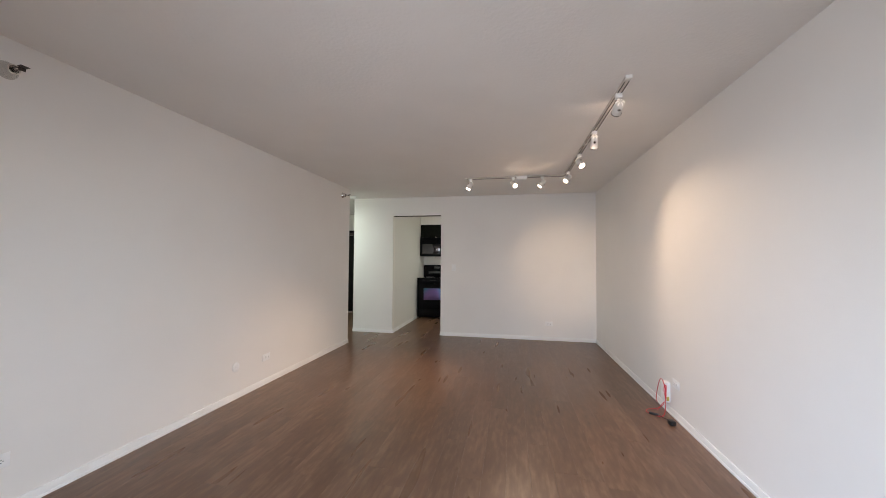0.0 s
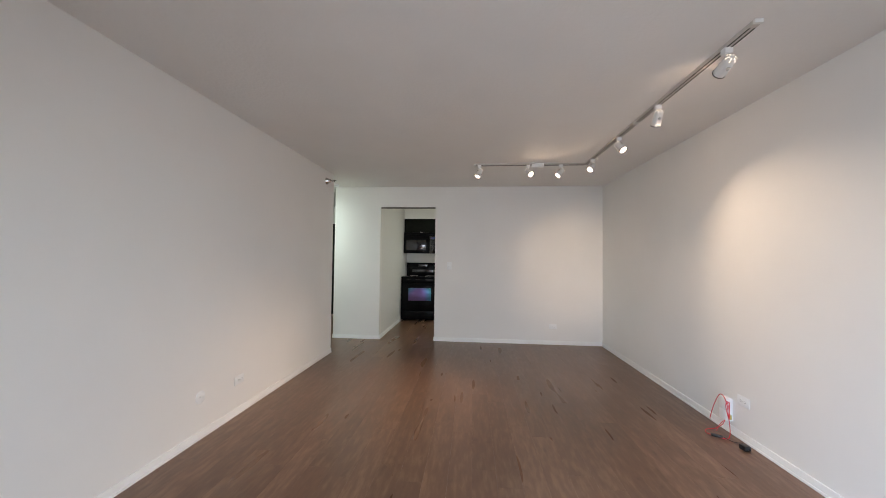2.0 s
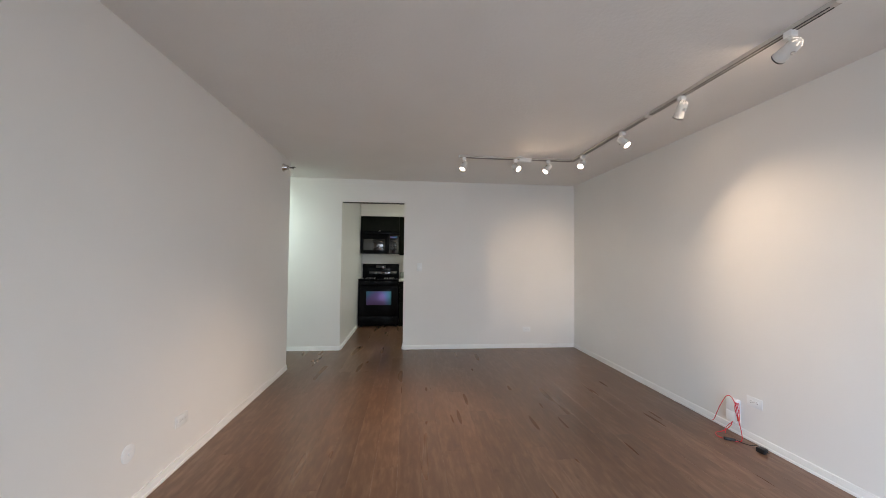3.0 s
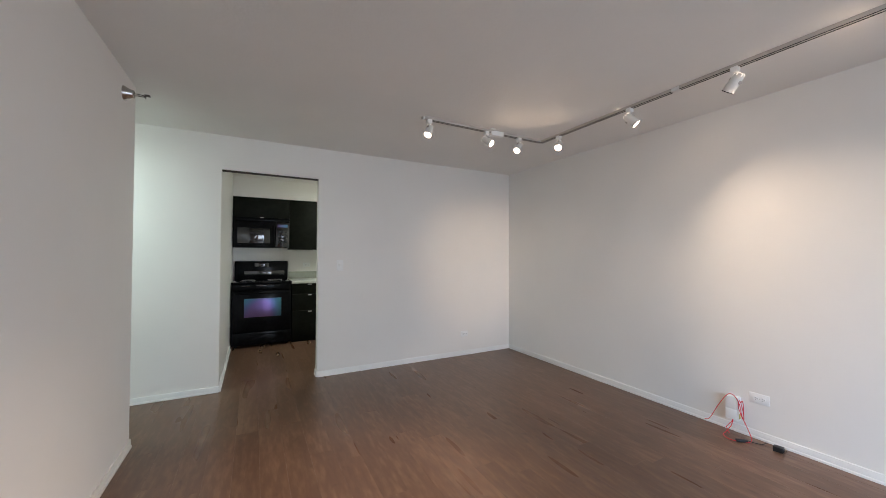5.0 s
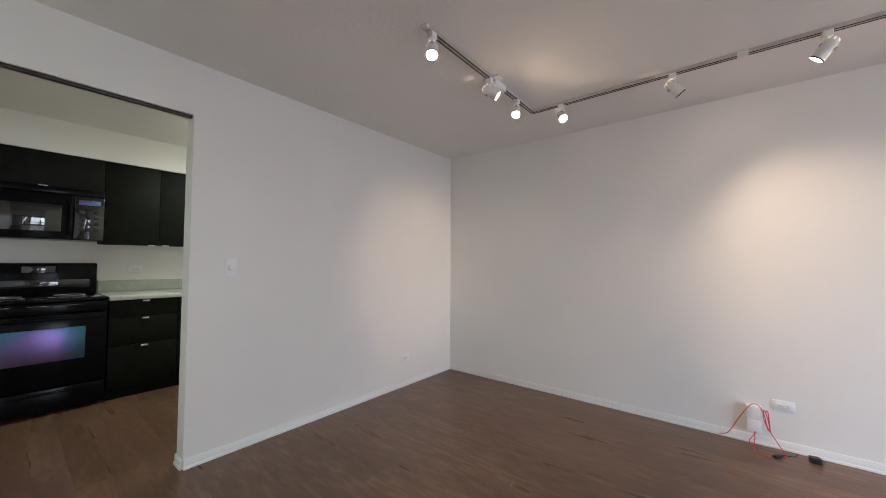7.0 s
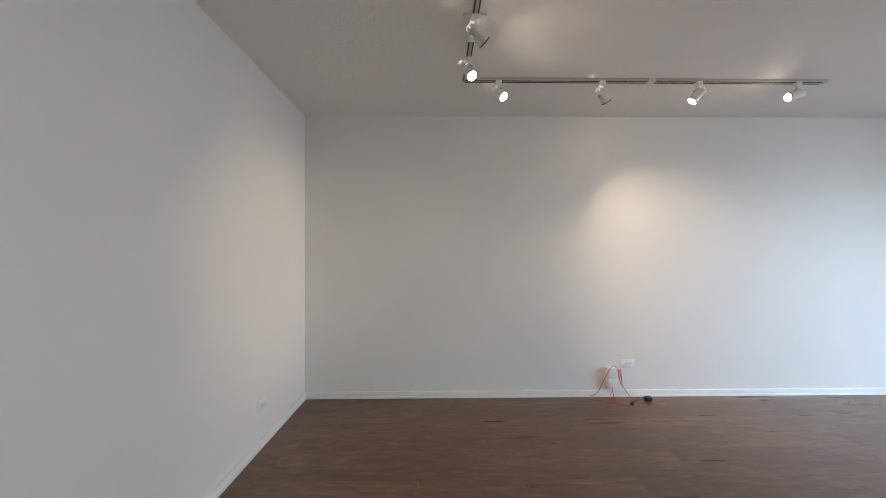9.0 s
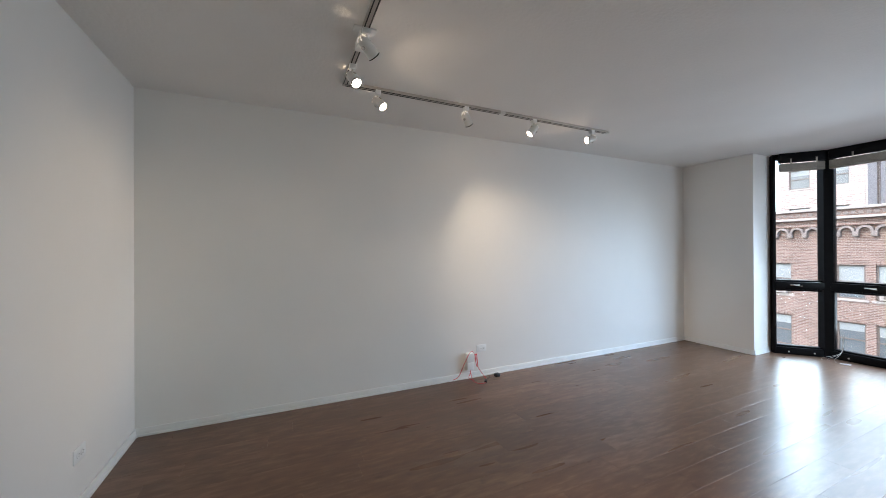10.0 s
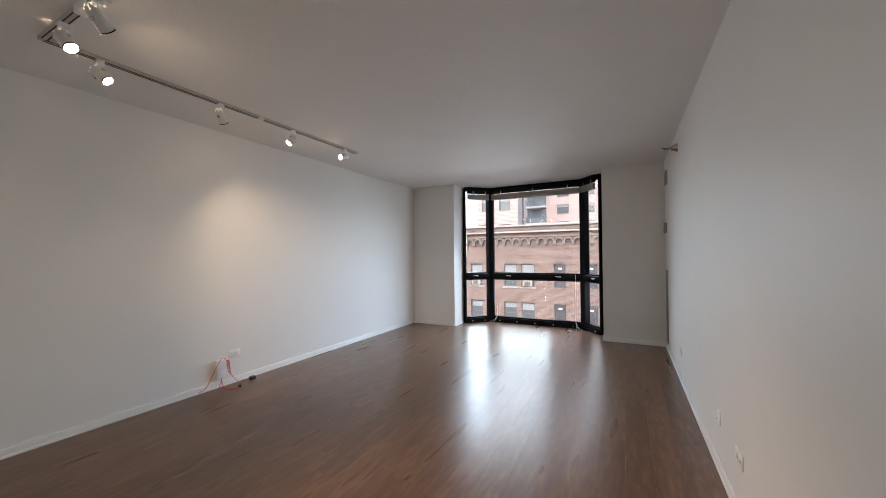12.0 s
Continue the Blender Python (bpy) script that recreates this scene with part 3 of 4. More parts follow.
def base_cabinet(x0, x1, drawers):
    ob = thing("base_cabinet", "flat black laminate base cabinet with drawers", "cabinet", group="kitchen base cabinets")
    part("body", box(B(), x0 + 0.001, FRONT_Y + 0.02, 0.10, x1 - 0.001, KIT_BACK, 0.878, 0.001), CABINET, ob)
    part("toe_kick", box(B(), x0 + 0.001, FRONT_Y + 0.05, 0, x1 - 0.001, FRONT_Y + 0.07, 0.10, 0.001), CABINET, ob)
    z = 0.872
    for h in drawers:
        d = part("drawer_front", box(B(), x0 + 0.0015, FRONT_Y, z - h + 0.003, x1 - 0.0015, FRONT_Y + 0.019, z, 0.0015), CABINET, ob)
        pull(d, (x0 + x1) / 2, FRONT_Y, z - 0.008 if h < 0.2 else z - 0.012)
        z -= h


wall_cabinet(-2.148, -1.388, 1.865, 2.163, (-1.77,))
wall_cabinet(-1.386, -0.56, 1.385, 2.163, (-1.03, -0.92))
wall_cabinet(-0.558, 0.6, 1.385, 2.163, (0.0, 0.06))
base_cabinet(-1.366, -0.866, (0.155, 0.25, 0.365))
base_cabinet(-0.864, -0.13, (0.155, 0.615))
base_cabinet(-0.128, 0.6, (0.155, 0.615))
solid("worktop", [(-1.37, FRONT_Y - 0.03, 0.878, KIT_R, KIT_BACK, 0.915)], COUNTER, "white laminate kitchen worktop", "worktop", "", 0.004)
solid("backsplash", [(-1.37, KIT_BACK - 0.018, 0.916, KIT_R, KIT_BACK, 1.03)], SPLASH, "grey-green laminate backsplash strip above the worktop", "backsplash", "", 0.002)


def kitchen_range():
    ob = thing("kitchen_range", "black freestanding smooth-top electric range with a glossy oven door", "range")
    x0, x1, y0, y1 = -2.138, -1.376, FRONT_Y - 0.03, KIT_BACK - 0.02
    part("body", box(B(), x0, y0 + 0.035, 0.03, x1, y1, 0.895, 0.006), BLACK_ENAMEL, ob)
    for fx in (x0 + 0.05, x1 - 0.05):
        part("foot", rod(B(), (fx, y0 + 0.1, 0), (fx, y0 + 0.1, 0.035), 0.02), BLACK_PLASTIC, ob)
    part("cooktop", box(B(), x0 - 0.004, y0 - 0.012, 0.893, x1 + 0.004, y1, 0.918, 0.008), BLACK_ENAMEL, ob)
    guard = part("backguard", box(B(), x0 + 0.01, y1 - 0.075, 0.915, x1 - 0.01, y1, 1.205, 0.014), BLACK_ENAMEL, ob)
    part("display", box(B(), -1.86, y1 - 0.079, 1.115, -1.66, y1 - 0.074, 1.175, 0.002), BLACK_GLASS, guard)
    part("vent_strip", box(B(), x0 + 0.14, y1 - 0.079, 0.985, x1 - 0.06, y1 - 0.074, 1.055, 0.002), BLACK_GLASS, guard, "glossy strip")
    top = part("glass_top", box(B(), x0 + 0.025, y0 + 0.03, 0.917, x1 - 0.025, y1 - 0.08, 0.921, 0.002), BLACK_GLASS, ob, "black ceramic glass cooktop")
    for gx, gy, gr in ((x0 + 0.2, y0 + 0.17, 0.10), (x1 - 0.2, y0 + 0.17, 0.085), (x0 + 0.2, y0 + 0.42, 0.085), (x1 - 0.2, y0 + 0.42, 0.10)):
        part("burner_ring", lathe(B(), [(gr - 0.004, 0.9205), (gr - 0.004, 0.9216), (gr, 0.9216), (gr, 0.9205)], Matrix.Translation((gx, gy, 0)), 28, False), GREY_METAL, top, "thin printed burner ring")
    panel = part("control_panel", box(B(), x0 + 0.002, y0 - 0.006, 0.80, x1 - 0.002, y0 + 0.036, 0.892, 0.014), BLACK_ENAMEL, ob)
    for kx, kw in ((x0 + 0.17, 0.10), (x0 + 0.37, 0.14), (x0 + 0.56, 0.10)):
        part("vent_slot", box(B(), kx - kw / 2, y0 - 0.009, 0.862, kx + kw / 2, y0 - 0.004, 0.872, 0.002), BLACK_GLASS, panel)
    d = part("oven_door", box(B(), x0 + 0.003, y0 - 0.004, 0.225, x1 - 0.003, y0 + 0.034, 0.795, 0.012), BLACK_ENAMEL, ob)
    part("window", box(B(), x0 + 0.155, y0 - 0.007, 0.425, x1 - 0.135, y0 - 0.002, 0.685, 0.002), OVEN_GLASS, d, "reflective oven window")
    bm = B()
    tube(bm, [(x0 + 0.05, y0 - 0.002, 0.752), (x0 + 0.06, y0 - 0.04, 0.76), (x0 + 0.2, y0 - 0.048, 0.763), ((x0 + x1) / 2, y0 - 0.05, 0.764), (x1 - 0.2, y0 - 0.048, 0.763), (x1 - 0.06, y0 - 0.04, 0.76), (x1 - 0.05, y0 - 0.002, 0.752)], 0.012, 10)
    part("handle", bm, BLACK_ENAMEL, d, "black bowed bar handle")
    w = part("drawer", box(B(), x0 + 0.003, y0 - 0.002, 0.045, x1 - 0.003, y0 + 0.034, 0.215, 0.012), BLACK_ENAMEL, ob)
    part("grip", box(B(), x0 + 0.22, y0 - 0.012, 0.172, x1 - 0.1, y0, 0.19, 0.005), BLACK_ENAMEL, w)


kitchen_range()


def microwave():
    ob = thing("microwave", "black over-the-range microwave oven under the wall cabinet", "microwave")
    x0, x1, y0 = -2.145, -1.39, 8.02
    part("body", box(B(), x0, y0 + 0.02, 1.41, x1, KIT_BACK, 1.86, 0.004), BLACK_ENAMEL, ob)
    part("vent_grille", box(B(), x0 + 0.005, y0 - 0.002, 1.80, x1 - 0.005, y0 + 0.022, 1.855, 0.006), BLACK_ENAMEL, ob)
    d = part("door", box(B(), x0 + 0.002, y0 - 0.008, 1.415, x1 - 0.20, y0 + 0.021, 1.795, 0.008), BLACK_ENAMEL, ob)
    part("window", box(B(), x0 + 0.06, y0 - 0.011, 1.475, x1 - 0.27, y0 - 0.006, 1.70, 0.002), BLACK_GLASS, d)
    part("handle", tube(B(), [(x1 - 0.225, y0 - 0.006, 1.46), (x1 - 0.222, y0 - 0.045, 1.49), (x1 - 0.22, y0 - 0.05, 1.6), (x1 - 0.222, y0 - 0.045, 1.71), (x1 - 0.225, y0 - 0.006, 1.74)], 0.011, 10), BLACK_ENAMEL, d)
    c = part("control_panel", box(B(), x1 - 0.197, y0 - 0.008, 1.415, x1 - 0.002, y0 + 0.021, 1.795, 0.008), BLACK_GLASS, ob)
    part("display", box(B(), x1 - 0.17, y0 - 0.010, 1.72, x1 - 0.03, y0 - 0.007, 1.765, 0.001), OVEN_GLASS, c)
    for i in range(4):
        for k in range(3):
            part("button", box(B(), x1 - 0.165 + 0.047 * k, y0 - 0.0105, 1.49 + 0.05 * i, x1 - 0.13 + 0.047 * k, y0 - 0.0075, 1.52 + 0.05 * i, 0.001), BLACK_PLASTIC, c)


microwave()


# ---- things on the walls ----
def on_wall(y_or_x, wall, z):
    """A pose on a wall: local x along the wall, local y up, local z out of the wall."""
    if wall == "east":
        return Matrix.Translation((RIGHT, y_or_x, z)) @ Matrix(((0, 0, -1, 0), (-1, 0, 0, 0), (0, 1, 0, 0), (0, 0, 0, 1)))
    if wall == "west":
        return Matrix.Translation((LEFT, y_or_x, z)) @ Matrix(((0, 0, 1, 0), (1, 0, 0, 0), (0, 1, 0, 0), (0, 0, 0, 1)))
    if wall == "north":
        return Matrix.Translation((y_or_x, BACK, z)) @ Matrix(((1, 0, 0, 0), (0, 0, -1, 0), (0, 1, 0, 0), (0, 0, 0, 1)))
    if wall == "kitchen":
        return Matrix.Translation((y_or_x, KIT_BACK, z)) @ Matrix(((1, 0, 0, 0), (0, 0, -1, 0), (0, 1, 0, 0), (0, 0, 0, 1)))
    return Matrix.Translation((y_or_x, FRONT, z)) @ Matrix(((-1, 0, 0, 0), (0, 0, 1, 0), (0, 1, 0, 0), (0, 0, 0, 1)))


def outlet(m, label="white duplex wall outlet mounted sideways above the baseboard"):
    ob = thing("wall_outlet", label, "outlet", m, group="wall outlets")
    part("cover_plate", box(B(), -0.058, -0.036, -0.001, 0.058, 0.036, 0.006, 0.003), WHITE_PLASTIC, ob)
    for s in (-1, 1):
        r = part("receptacle", lathe(B(), [(0.0165, 0.004), (0.0165, 0.0085), (0.002, 0.0088)], Matrix.Translation((s * 0.02, 0, 0))), WHITE_PLASTIC, ob)
        for q in (-0.0065, 0.0065):
            part("slot", box(B(), s * 0.02 - 0.004, q - 0.0012, 0.0086, s * 0.02 + 0.004, q + 0.0012, 0.0095), SLOT, r, smooth=False)
        part("slot", rod(B(), (s * 0.02 + 0.009, 0, 0.0085), (s * 0.02 + 0.009, 0, 0.0095), 0.0024, sides=8), SLOT, r)
    part("screw", rod(B(), (0, 0, 0.005), (0, 0, 0.0072), 0.003, sides=8), CHROME, ob)


outlet(on_wall(3.29, "east", 0.285))
outlet(on_wall(3.323, "west", 0.28))
outlet(on_wall(1.31, "west", 0.28))
outlet(on_wall(0.585, "north", 0.275))
outlet(on_wall(-1.99, "south", 0.26))
outlet(on_wall(-1.09, "kitchen", 1.14), "white duplex wall outlet above the kitchen worktop")

ob = thing("cable_plate", "round white cable wall plate above the baseboard", "wall plate", on_wall(2.9, "west", 0.295))
part("disc", lathe(B(), [(0.045, -0.001), (0.045, 0.003), (0.040, 0.006), (0.02, 0.007), (0.002, 0.007)]), WHITE_PLASTIC, ob)
part("connector", lathe(B(), [(0.009, 0.006), (0.008, 0.012), (0.003, 0.013)]), WHITE_PLASTIC, ob)

ob = thing("dimmer_switch", "white wall dimmer switch with a round knob", "switch", on_wall(-1.03, "north", 1.19))
part("cover_plate", box(B(), -0.036, -0.058, -0.001, 0.036, 0.058, 0.006, 0.003), WHITE_PLASTIC, ob)
part("knob", lathe(B(), [(0.019, 0.005), (0.018, 0.02), (0.014, 0.024), (0.002, 0.025)]), WHITE_PLASTIC, ob)


def sprinkler(y, z):
    ob = thing("sprinkler_head", "chrome sidewall sprinkler head high on the white wall", "sprinkler", on_wall(y, "west", z), group="sprinkler heads")
    part("escutcheon", lathe(B(), [(0.046, 0.0), (0.043, 0.008), (0.03, 0.03), (0.026, 0.05), (0.020, 0.052), (0.018, 0.03)]), CHROME, ob)
    part("body", rod(B(), (0, 0, 0.02), (0, 0, 0.075), 0.012, 0.010), CHROME, ob)
    bm = B()
    tube(bm, [(0.010, 0, 0.07), (0.016, 0, 0.085), (0.004, 0, 0.108)], 0.003, 6)
    tube(bm, [(-0.010, 0, 0.07), (-0.016, 0, 0.085), (-0.004, 0, 0.108)], 0.003, 6)
    part("frame_arms", bm, BRONZE, ob)
    bm = B()
    box(bm, -0.018, 0.004, 0.103, 0.018, 0.008, 0.130, 0.001)
    box(bm, -0.014, -0.014, 0.104, 0.014, 0.010, 0.107, 0.001)
    part("deflector", bm, BRONZE, ob, "dark metal deflector")


sprinkler(1.29, 2.285)
sprinkler(5.0, 2.315)

ob = thing("thermostat", "small grey thermostat box on the wall by the window", "thermostat", on_wall(0.13, "west", 1.56))
part("case", box(B(), -0.045, -0.065, 0, 0.045, 0.065, 0.035, 0.005), GREY_METAL, ob)
part("dial", box(B(), -0.03, 0.01, 0.034, 0.03, 0.04, 0.038, 0.002), WHITE_PLASTIC, ob)


def grille(name, label, y, z, w, h, n, depth):
    ob = thing(name, label, "vent", on_wall(y, "west", z))
    bm = B()
    for b in ((-w / 2, -h / 2, w / 2, -h / 2 + 0.02), (-w / 2, h / 2 - 0.02, w / 2, h / 2), (-w / 2, -h / 2 + 0.02, -w / 2 + 0.02, h / 2 - 0.02), (w / 2 - 0.02, -h / 2 + 0.02, w / 2, h / 2 - 0.02)):
        box(bm, b[0], b[1], 0, b[2], b[3], depth, 0.002)
    part("frame", bm, GREY_METAL, ob)
    part("backing", box(B(), -w / 2 + 0.02, -h / 2 + 0.02, 0, w / 2 - 0.02, h / 2 - 0.02, 0.002), SLOT, ob, smooth=False)
    for k in range(n):
        zz = -h / 2 + 0.03 + (h - 0.06) * k / (n - 1)
        part("slat", box(B(), -w / 2 + 0.02, zz - 0.005, 0.003, w / 2 - 0.02, zz + 0.003, depth - 0.003), GREY_METAL, ob, smooth=False)


grille("wall_vent", "small grey louvred supply vent high on the wall", 0.22, 2.185, 0.16, 0.16, 8, 0.02)
grille("return_grille", "tall grey louvred return air panel near the floor", 0.10, 0.555, 0.14, 0.93, 40, 0.012)

# ---- box, cables and adapters beside the east wall outlet ----
ob = thing("network_box", "white plastic network terminal box fixed low on the wall", "network box", on_wall(3.44, "east", 0.175))
part("case", box(B(), -0.042, -0.085, 0, 0.042, 0.085, 0.045, 0.005), WHITE_PLASTIC, ob)
part("cover", box(B(), -0.038, -0.005, 0.044, 0.038, 0.081, 0.049, 0.003), WHITE_PLASTIC, ob)
part("cover", box(B(), -0.038, -0.081, 0.044, 0.038, -0.009, 0.049, 0.003), WHITE_PLASTIC, ob)
part("port", box(B(), 0.0405, -0.07, 0.012, 0.044, -0.035, 0.034, 0.001), LABEL, ob, "yellow port")
bm = B()
x = RIGHT
tube(bm, [(x - 0.02, 3.63, 0.012), (x - 0.05, 3.58, 0.05), (x - 0.06, 3.52, 0.17), (x - 0.06, 3.46, 0.27), (x - 0.055, 3.42, 0.275), (x - 0.05, 3.39, 0.22),
          (x - 0.05, 3.375, 0.14), (x - 0.07, 3.33, 0.06), (x - 0.10, 3.30, 0.010), (x - 0.15, 3.315, 0.005), (x - 0.2, 3.38, 0.005), (x - 0.17, 3.44, 0.006), (x - 0.10, 3.45, 0.012), (x - 0.05, 3.44, 0.05), (x - 0.03, 3.44, 0.092)], 0.0026, 7)
tube(bm, [(x - 0.05, 3.385, 0.23), (x - 0.045, 3.372, 0.245), (x - 0.05, 3.365, 0.17), (x - 0.055, 3.362, 0.115), (x - 0.048, 3.368, 0.17), (x - 0.05, 3.388, 0.248), (x - 0.055, 3.394, 0.20), (x - 0.05, 3.372, 0.12)], 0.0026, 7)
tube(bm, [(x - 0.03, 3.43, 0.092), (x - 0.05, 3.45, 0.06), (x - 0.06, 3.47, 0.02), (x - 0.10, 3.43, 0.006)], 0.0023, 7)
tagged(new("red_cable", mesh_of("red_cable", bm, RED_CABLE, True)), "thin red network cable looped over the box and onto the floor", "cable")
ob = thing("inline_switch", "small black inline adapter lying on the floor", "adapter", pose(1.17, 3.335, 0, 0, 0, -35))
part("case", box(B(), -0.036, -0.013, 0, 0.036, 0.013, 0.018, 0.005), BLACK_PLASTIC, ob)
part("lead", tube(B(), [(0.04, 0, 0.010), (0.075, -0.02, 0.006), (0.11, -0.03, 0.006), (0.15, -0.02, 0.012)], 0.0025, 6), BLACK_PLASTIC, ob)
ob = thing("power_adapter", "black plug-in power adapter lying against the baseboard", "adapter", pose(1.24, 3.16, 0, 0, 0, 8))
part("case", box(B(), -0.022, -0.026, 0, 0.022, 0.026, 0.033, 0.005), BLACK_PLASTIC, ob)
part("face", box(B(), -0.015, -0.0285, 0.006, 0.015, -0.0255, 0.027, 0.002), BLACK_PLASTIC, ob)
for q in (-0.007, 0.007):
    part("prong", box(B(), q - 0.0012, -0.043, 0.013, q + 0.0012, -0.028, 0.019), CHROME, ob, "metal prong", False)

# ---- outside: ground, facade and towers across the street ----
STREET = -16.0
bm = B()
bmesh.ops.create_grid(bm, x_segments=2, y_segments=2, size=1500, matrix=Matrix.Translation((0, 0, STREET)))
tagged(new("ground", mesh_of("ground", bm, ASPHALT)), "grey asphalt street ground far below", "ground", kind="structure")


def far_window(parent, x, y, z, w, h, shade=0.45, ac=False, sill=True):
    """A sash window set in a facade that looks to +y: frame, two panes, shade, stone sill."""
    bm = B()
    t = 0.07
    for b in ((x - w / 2, z, x - w / 2 + t, z + h), (x + w / 2 - t, z, x + w / 2, z + h), (x - w / 2 + t, z, x + w / 2 - t, z + t), (x - w / 2 + t, z + h - t, x + w / 2 - t, z + h), (x - w / 2 + t, z + h / 2 - 0.035, x + w / 2 - t, z + h / 2 + 0.035)):
        box(bm, b[0], y - 0.12, b[1], b[2], y - 0.02, b[3])
    win = part("window", bm, FAR_FRAME, parent, smooth=False)
    part("pane", box(B(), x - w / 2 + t, y - 0.10, z + t, x + w / 2 - t, y - 0.08, z + h - t), FAR_GLASS, win, smooth=False)
    if shade:
        part("shade", box(B(), x - w / 2 + t, y - 0.078, z + h - t - (h - 2 * t) * shade, x + w / 2 - t, y - 0.070, z + h - t), SHADE, win, "pale window shade", False)
    if sill:
        part("sill", box(B(), x - w / 2 - 0.12, y - 0.1, z - 0.12, x + w / 2 + 0.12, y + 0.14, z - 0.002), PALE_STONE, win, smooth=False)
    if ac:
        part("air_conditioner", box(B(), x - 0.36, y - 0.15, z + 0.05, x + 0.36, y + 0.32, z + 0.48, 0.02), PALE_STONE, win, "pale window air conditioner")
        part("grille", box(B(), x - 0.22, y + 0.32, z + 0.12, x + 0.22, y + 0.335, z + 0.42), FAR_FRAME, win, "grey louvred grille", False)


def facade_wall(parent, x0, x1, y, z0, z1, holes, mat, deep=0.4):
    """A wall that looks to +y, cut by openings (x, z, w, h) in rows: piers between, bands above and below."""
    bm = B()
    rows = sorted({(z, h) for _, z, _, h in holes})
    z = z0
    for rz, rh in rows:
        box(bm, x0, y - deep, z, x1, y, rz)
        at = x0
        for hx, hz, hw, hh in sorted(q for q in holes if (q[1], q[3]) == (rz, rh)):
            box(bm, at, y - deep, rz, hx - hw / 2, y, rz + rh)
            at = hx + hw / 2
        box(bm, at, y - deep, rz, x1, y, rz + rh)
        z = rz + rh
    box(bm, x0, y - deep, z, x1, y, z1)
    return part("wall", bm, mat, parent, smooth=False)


def street_facade():
    y, x0, x1 = -22.0, -16.0, 9.9
    ob = thing("brick_building", "old brown brick building with an arched corbel cornice across the street", "building", kind="")
    holes, shades = [], []
    for z, h in ((0.40 - 1.78, 1.78), (-2.62 - 1.78, 1.78), (-5.7 - 1.78, 1.78), (-8.8 - 1.78, 1.78)):
        for x in (9.0, 6.12, 4.72, -2.7, -4.1, -7.6, -9.0):
            holes.append((x, z, 1.05, h))
        for x in (2.32, 0.15, -11.4):
            holes.append((x, z, 0.84, h))
    facade_wall(ob, x0, x1, y, STREET, 3.15, holes, BRICK)
    part("body", box(B(), x0, y - 11, STREET, x1, y - 0.9, 2.6), BRICK, ob, smooth=False)
    part("roof", box(B(), x0, y - 11, 2.6, x1, y - 0.4, 2.7), STONE, ob, smooth=False)
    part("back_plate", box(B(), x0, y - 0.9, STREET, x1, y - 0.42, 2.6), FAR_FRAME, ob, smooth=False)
    rnd = random.Random(4)
    for x, z, w, h in holes:
        if w > 1:
            far_window(ob, x, y - 0.08, z, w, h, 0.5 if z > -2 else rnd.uniform(0.2, 0.5), ac=(abs(x - 4.72) < 0.1 or abs(x - 9) < 0.1 or abs(x + 2.7) < 0.1) and z > -2)
        else:
            d = part("door", box(B(), x - w / 2, y - 0.2, z, x + w / 2, y - 0.12, z + h), STEEL_DOOR, ob, "dark steel fire door", False)
            part("notice", box(B(), x - 0.14, y - 0.12, z + h - 0.42, x + 0.14, y - 0.11, z + h - 0.27), SLAB, d, "small white notice", False)
        bm = B()
        for k in range(9):
            bx = x - w / 2 - 0.12 + (w + 0.24) * k / 9
            box(bm, bx + 0.01, y, z + h + 0.01, bx + (w + 0.24) / 9 - 0.01, y + 0.03, z + h + 0.24)
        part("lintel", bm, BRICK, ob, "soldier course brick lintel", False)
    part("parapet_cap", box(B(), x0 - 0.1, y - 0.5, 3.32, x1 + 0.12, y + 0.40, 3.46, 0.03), PALE_STONE, ob)
    bm = B()
    for k in range(96):
        bx = x1 - 0.1 - k * 0.27
        box(bm, bx - 0.16, y + 0.2, 3.06, bx, y + 0.26, 3.2)
    tagged(part("dentil_course", bm, STONE, ob, "row of small pale dentils", False), kind="stuff")
    part("cornice_band", box(B(), x0 - 0.05, y, 2.98, x1 + 0.05, y + 0.22, 3.32), BRICK, ob, smooth=False)
    part("cornice_moulding", box(B(), x0 - 0.06, y, 2.84, x1 + 0.08, y + 0.34, 2.97, 0.03), PALE_STONE, ob)
    part("belt_course", box(B(), x0, y, 2.48, x1, y + 0.18, 2.60), BRICK, ob, smooth=False)
    step, n = 0.65, 38
    for k in range(n):
        cx = x1 - 0.45 - k * step
        bm = B()
        ring = 8
        for q in range(ring):
            a0, a1 = math.pi * q / ring, math.pi * (q + 1) / ring
            pts = []
            for yy in (y, y + 0.26):
                for r, a in ((0.20, a0), (0.31, a0), (0.31, a1), (0.20, a1)):
                    pts.append(bm.verts.new((cx + r * math.cos(a), yy, 2.15 + r * math.sin(a))))
            f = pts[:4], pts[4:]
            bm.faces.new(f[0]), bm.faces.new(list(reversed(f[1])))
            for i in range(4):
                j = (i + 1) % 4
                bm.faces.new((f[0][i], f[0][j], f[1][j], f[1][i]))
        part("arch", bm, STONE, ob, "corbel arch", False)
        part("corbel", box(B(), cx + 0.215, y, 1.88, cx + 0.435, y + 0.26, 2.16, 0.03), STONE, ob)


street_facade()


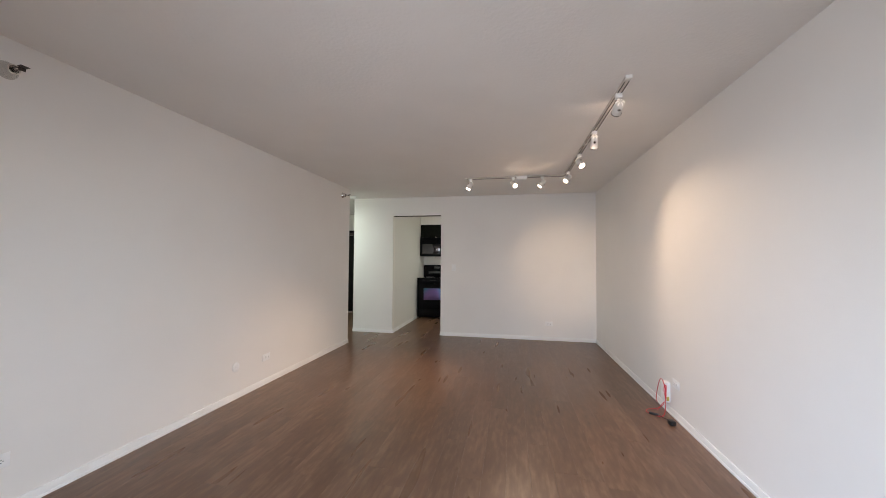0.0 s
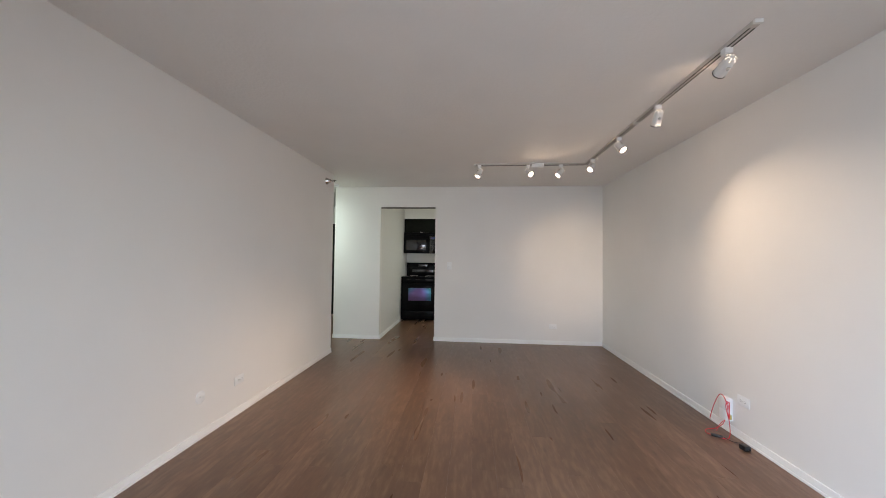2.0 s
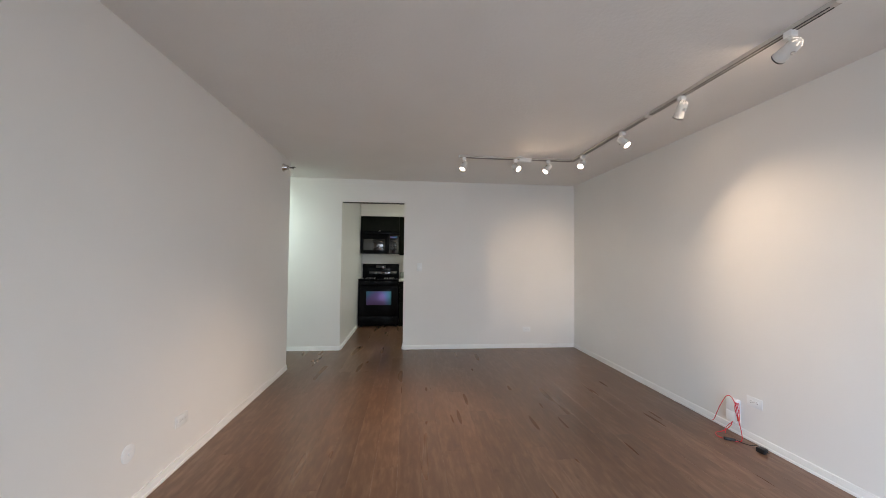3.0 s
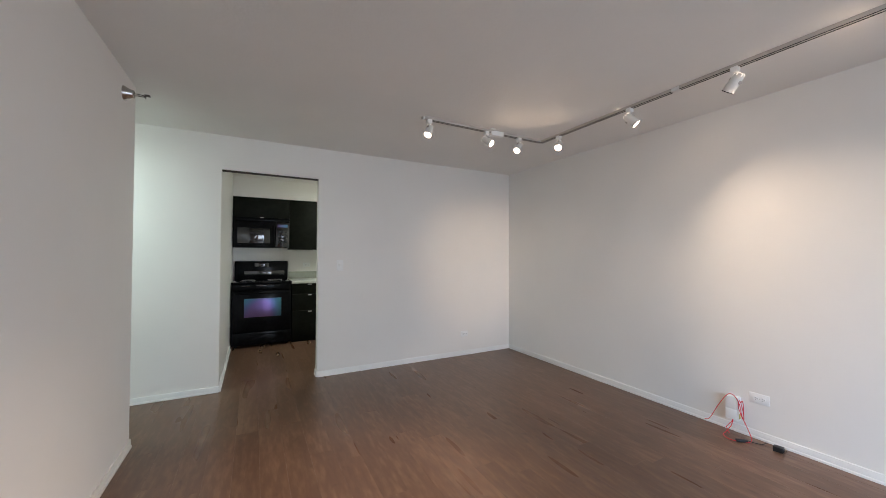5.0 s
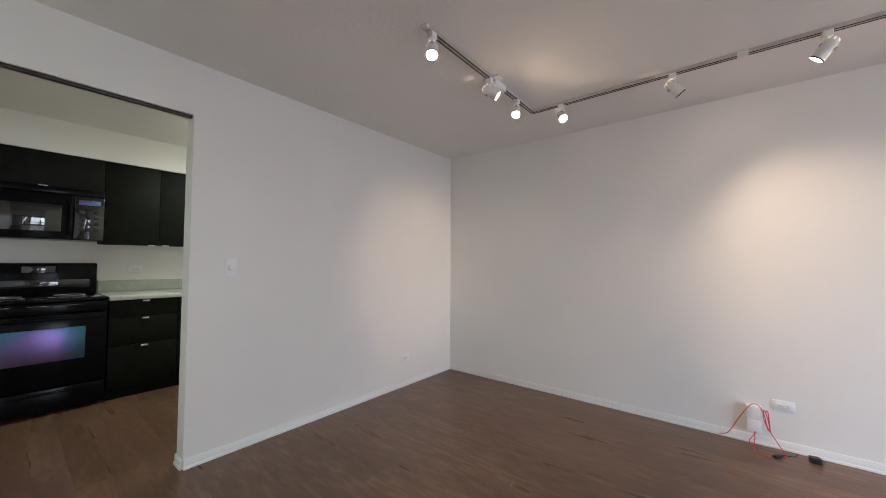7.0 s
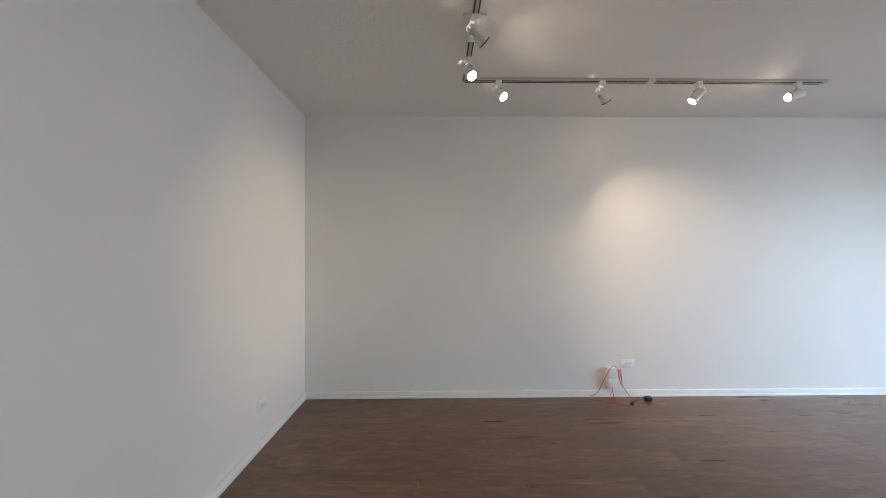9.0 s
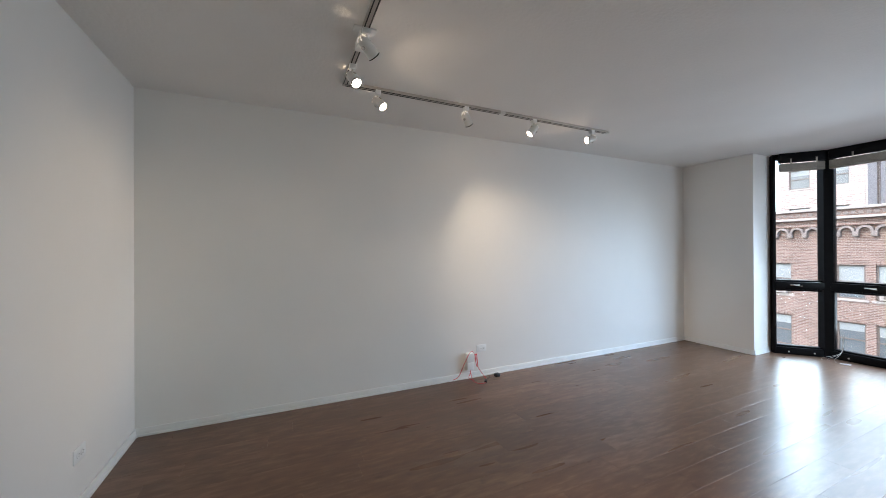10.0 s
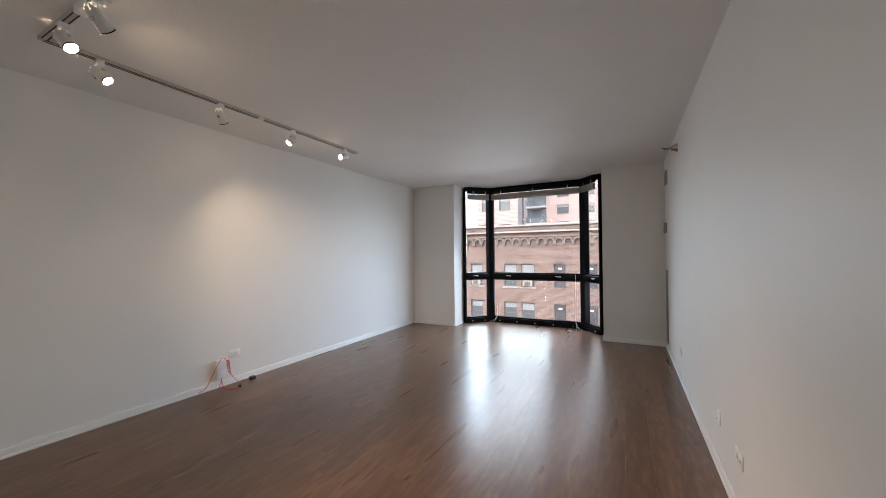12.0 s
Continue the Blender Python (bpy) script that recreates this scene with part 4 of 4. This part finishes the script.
def tan_tower():
    ob = thing("brick_tower", "tan brick tower behind the lower brick building", "building")
    y, x0, x1 = -34.0, 8.86, 13.7
    holes = [(x, 3.0 + 3.2 * k, 1.3, 1.6) for k in range(6) for x in (10.3, 12.5)]
    facade_wall(ob, x0, x1, y, STREET, 24, holes, BRICK_TAN)
    part("body", box(B(), x0, y - 3.5, STREET, x1, y - 0.41, 24), BRICK_TAN, ob, smooth=False)
    for h in holes:
        far_window(ob, h[0], y - 0.1, h[1], h[2], h[3], 0.3)
    # Pale slab over the shaded side face; its lit brightness is in the colour.
    part("bright_side_slab", box(B(), x0 - 0.12, y - 3.5, STREET, x0 - 0.002, y - 0.05, 24), PALE_STONE, ob, "pale slab on the side, lit brightness put in its colour", False)
    part("downpipe", rod(B(), (x0 - 0.2, y - 1.9, -5), (x0 - 0.2, y - 1.9, 22), 0.09, sides=8), FAR_FRAME, ob, "dark drainpipe")
    part("wing", box(B(), 12.9, -52, STREET, 16.5, -48, 30), SLAB, ob, "pale rendered rear wing", False)
    for k in range(8):
        part("wing_window", box(B(), 13.2, -48, 4.5 + 3 * k, 13.8, -47.97, 6.2 + 3 * k), FAR_GLASS, ob, smooth=False)


tan_tower()


def balcony_tower():
    ob = thing("apartment_tower", "tall red brick apartment tower with white balconies", "building")
    y = -60.0
    x0, x1 = -24.0, 22.0
    holes = []
    for k in range(10):
        z = 2.15 + 3.03 * k
        for x in (7.8, 3.6, -9.5, -14.0, 17.5):
            holes.append((x, z, 2.0, 1.65))
    facade_wall(ob, x0, x1, y, STREET, 34, holes, BRICK_RED, 0.5)
    part("body", box(B(), x0, y - 14, STREET, x1, y - 0.51, 34), BRICK_RED, ob, smooth=False)
    part("roof", box(B(), x0, y - 14, 34, x1, y, 34.3), SLAB, ob, smooth=False)
    for h in holes:
        far_window(ob, h[0], y - 0.1, h[1], h[2], h[3], 0.25)
    for k in range(10):
        z = 3.03 * k + 0.6
        part("floor_band", box(B(), x0 - 0.05, y, z - 0.25, x1 + 0.05, y + 0.06, z), SLAB, ob, "pale concrete floor band", False) if k % 2 == 0 else None
        for bx0, bx1 in ((10.6, 14.3), (-4.6, -0.2)):
            b = part("balcony", box(B(), bx0, y, z - 0.32, bx1, y + 1.6, z), SLAB, ob, "white concrete balcony", False)
            part("glass_door", box(B(), bx0 + 0.15, y, z, bx1 - 0.3, y + 0.03, z + 2.5), BALCONY_GLASS, b, smooth=False)
            for q in range(4):
                mx = bx0 + 0.15 + (bx1 - bx0 - 0.45) * q / 3
                part("door_frame", box(B(), mx - 0.06, y + 0.03, z, mx + 0.06, y + 0.1, z + 2.5), FAR_FRAME, b, smooth=False)
            part("glass_balustrade", box(B(), bx0 + 0.05, y + 1.5, z + 0.1, bx1 - 0.05, y + 1.53, z + 0.95), BALCONY_GLASS, b, "blue-grey glass balustrade", False)
            bm = B()
            rod(bm, (bx0, y + 1.55, z + 1.05), (bx1, y + 1.55, z + 1.05), 0.035, sides=6)
            for q in range(15):
                px = bx0 + (bx1 - bx0) * q / 14
                rod(bm, (px, y + 1.55, z), (px, y + 1.55, z + 1.05), 0.02, sides=4)
            part("railing", bm, FAR_FRAME, b, "dark metal railing", False)


balcony_tower()

# ---- floor planks ----
PW, PL, GAP = 0.146, 1.22, 0.0002
plank_meshes = {}


def plank(x, y0, y1):
    """One bevelled plank, its top level with the floor."""
    n = round(y1 - y0, 2)
    if n not in plank_meshes:
        bm = B()
        a, b, c = PW / 2 - GAP, n / 2 - GAP, 0.0015
        rings = []
        for k, z in ((0, -0.012), (0, -0.0003), (c, 0)):
            rings.append([bm.verts.new((sx * (a - k), sy * (b - k), z)) for sx, sy in ((-1, -1), (1, -1), (1, 1), (-1, 1))])
        for p, q in zip(rings, rings[1:]):
            for k in range(4):
                bm.faces.new((p[k], p[(k + 1) % 4], q[(k + 1) % 4], q[k]))
        bm.faces.new(rings[-1])
        plank_meshes[n] = mesh_of("plank", bm, PLANK)
    ob = new("plank", plank_meshes[n])
    ob.location = (x, (y0 + y1) / 2, 0)
    ob.parent = floor


rnd = random.Random(11)
for k in range(-19, 24):
    x = -1.97 + PW * (k + 0.5)
    if x > RIGHT + 0.05 or x < HALL_L - 0.05:
        continue
    if x < LEFT - 0.1:
        y, end = LEFT_END - 0.05, HALL_BACK + 0.05
    else:
        if MULL_L <= x <= MULL_R:
            y = BAY_Y
        elif BAY_L < x < BAY_R:
            t = (x - MULL_R) / (BAY_R - MULL_R) if x > MULL_R else (MULL_L - x) / (MULL_L - BAY_L)
            y = BAY_Y + (RETURN_Y - BAY_Y) * t
        else:
            y = FRONT - 0.03
        end = KIT_BACK - 0.3 if x < KIT_R else BACK + 0.03
    cut = y + PL * (0.25 + 0.25 * ((k * 3) % 4) - 0.12 * (k % 2))
    while y < end - 0.03:
        stop = min(cut, end)
        if end - stop < 0.08:
            stop = end
        plank(x, round(y, 2), round(stop, 2))
        y, cut = stop, stop + PL
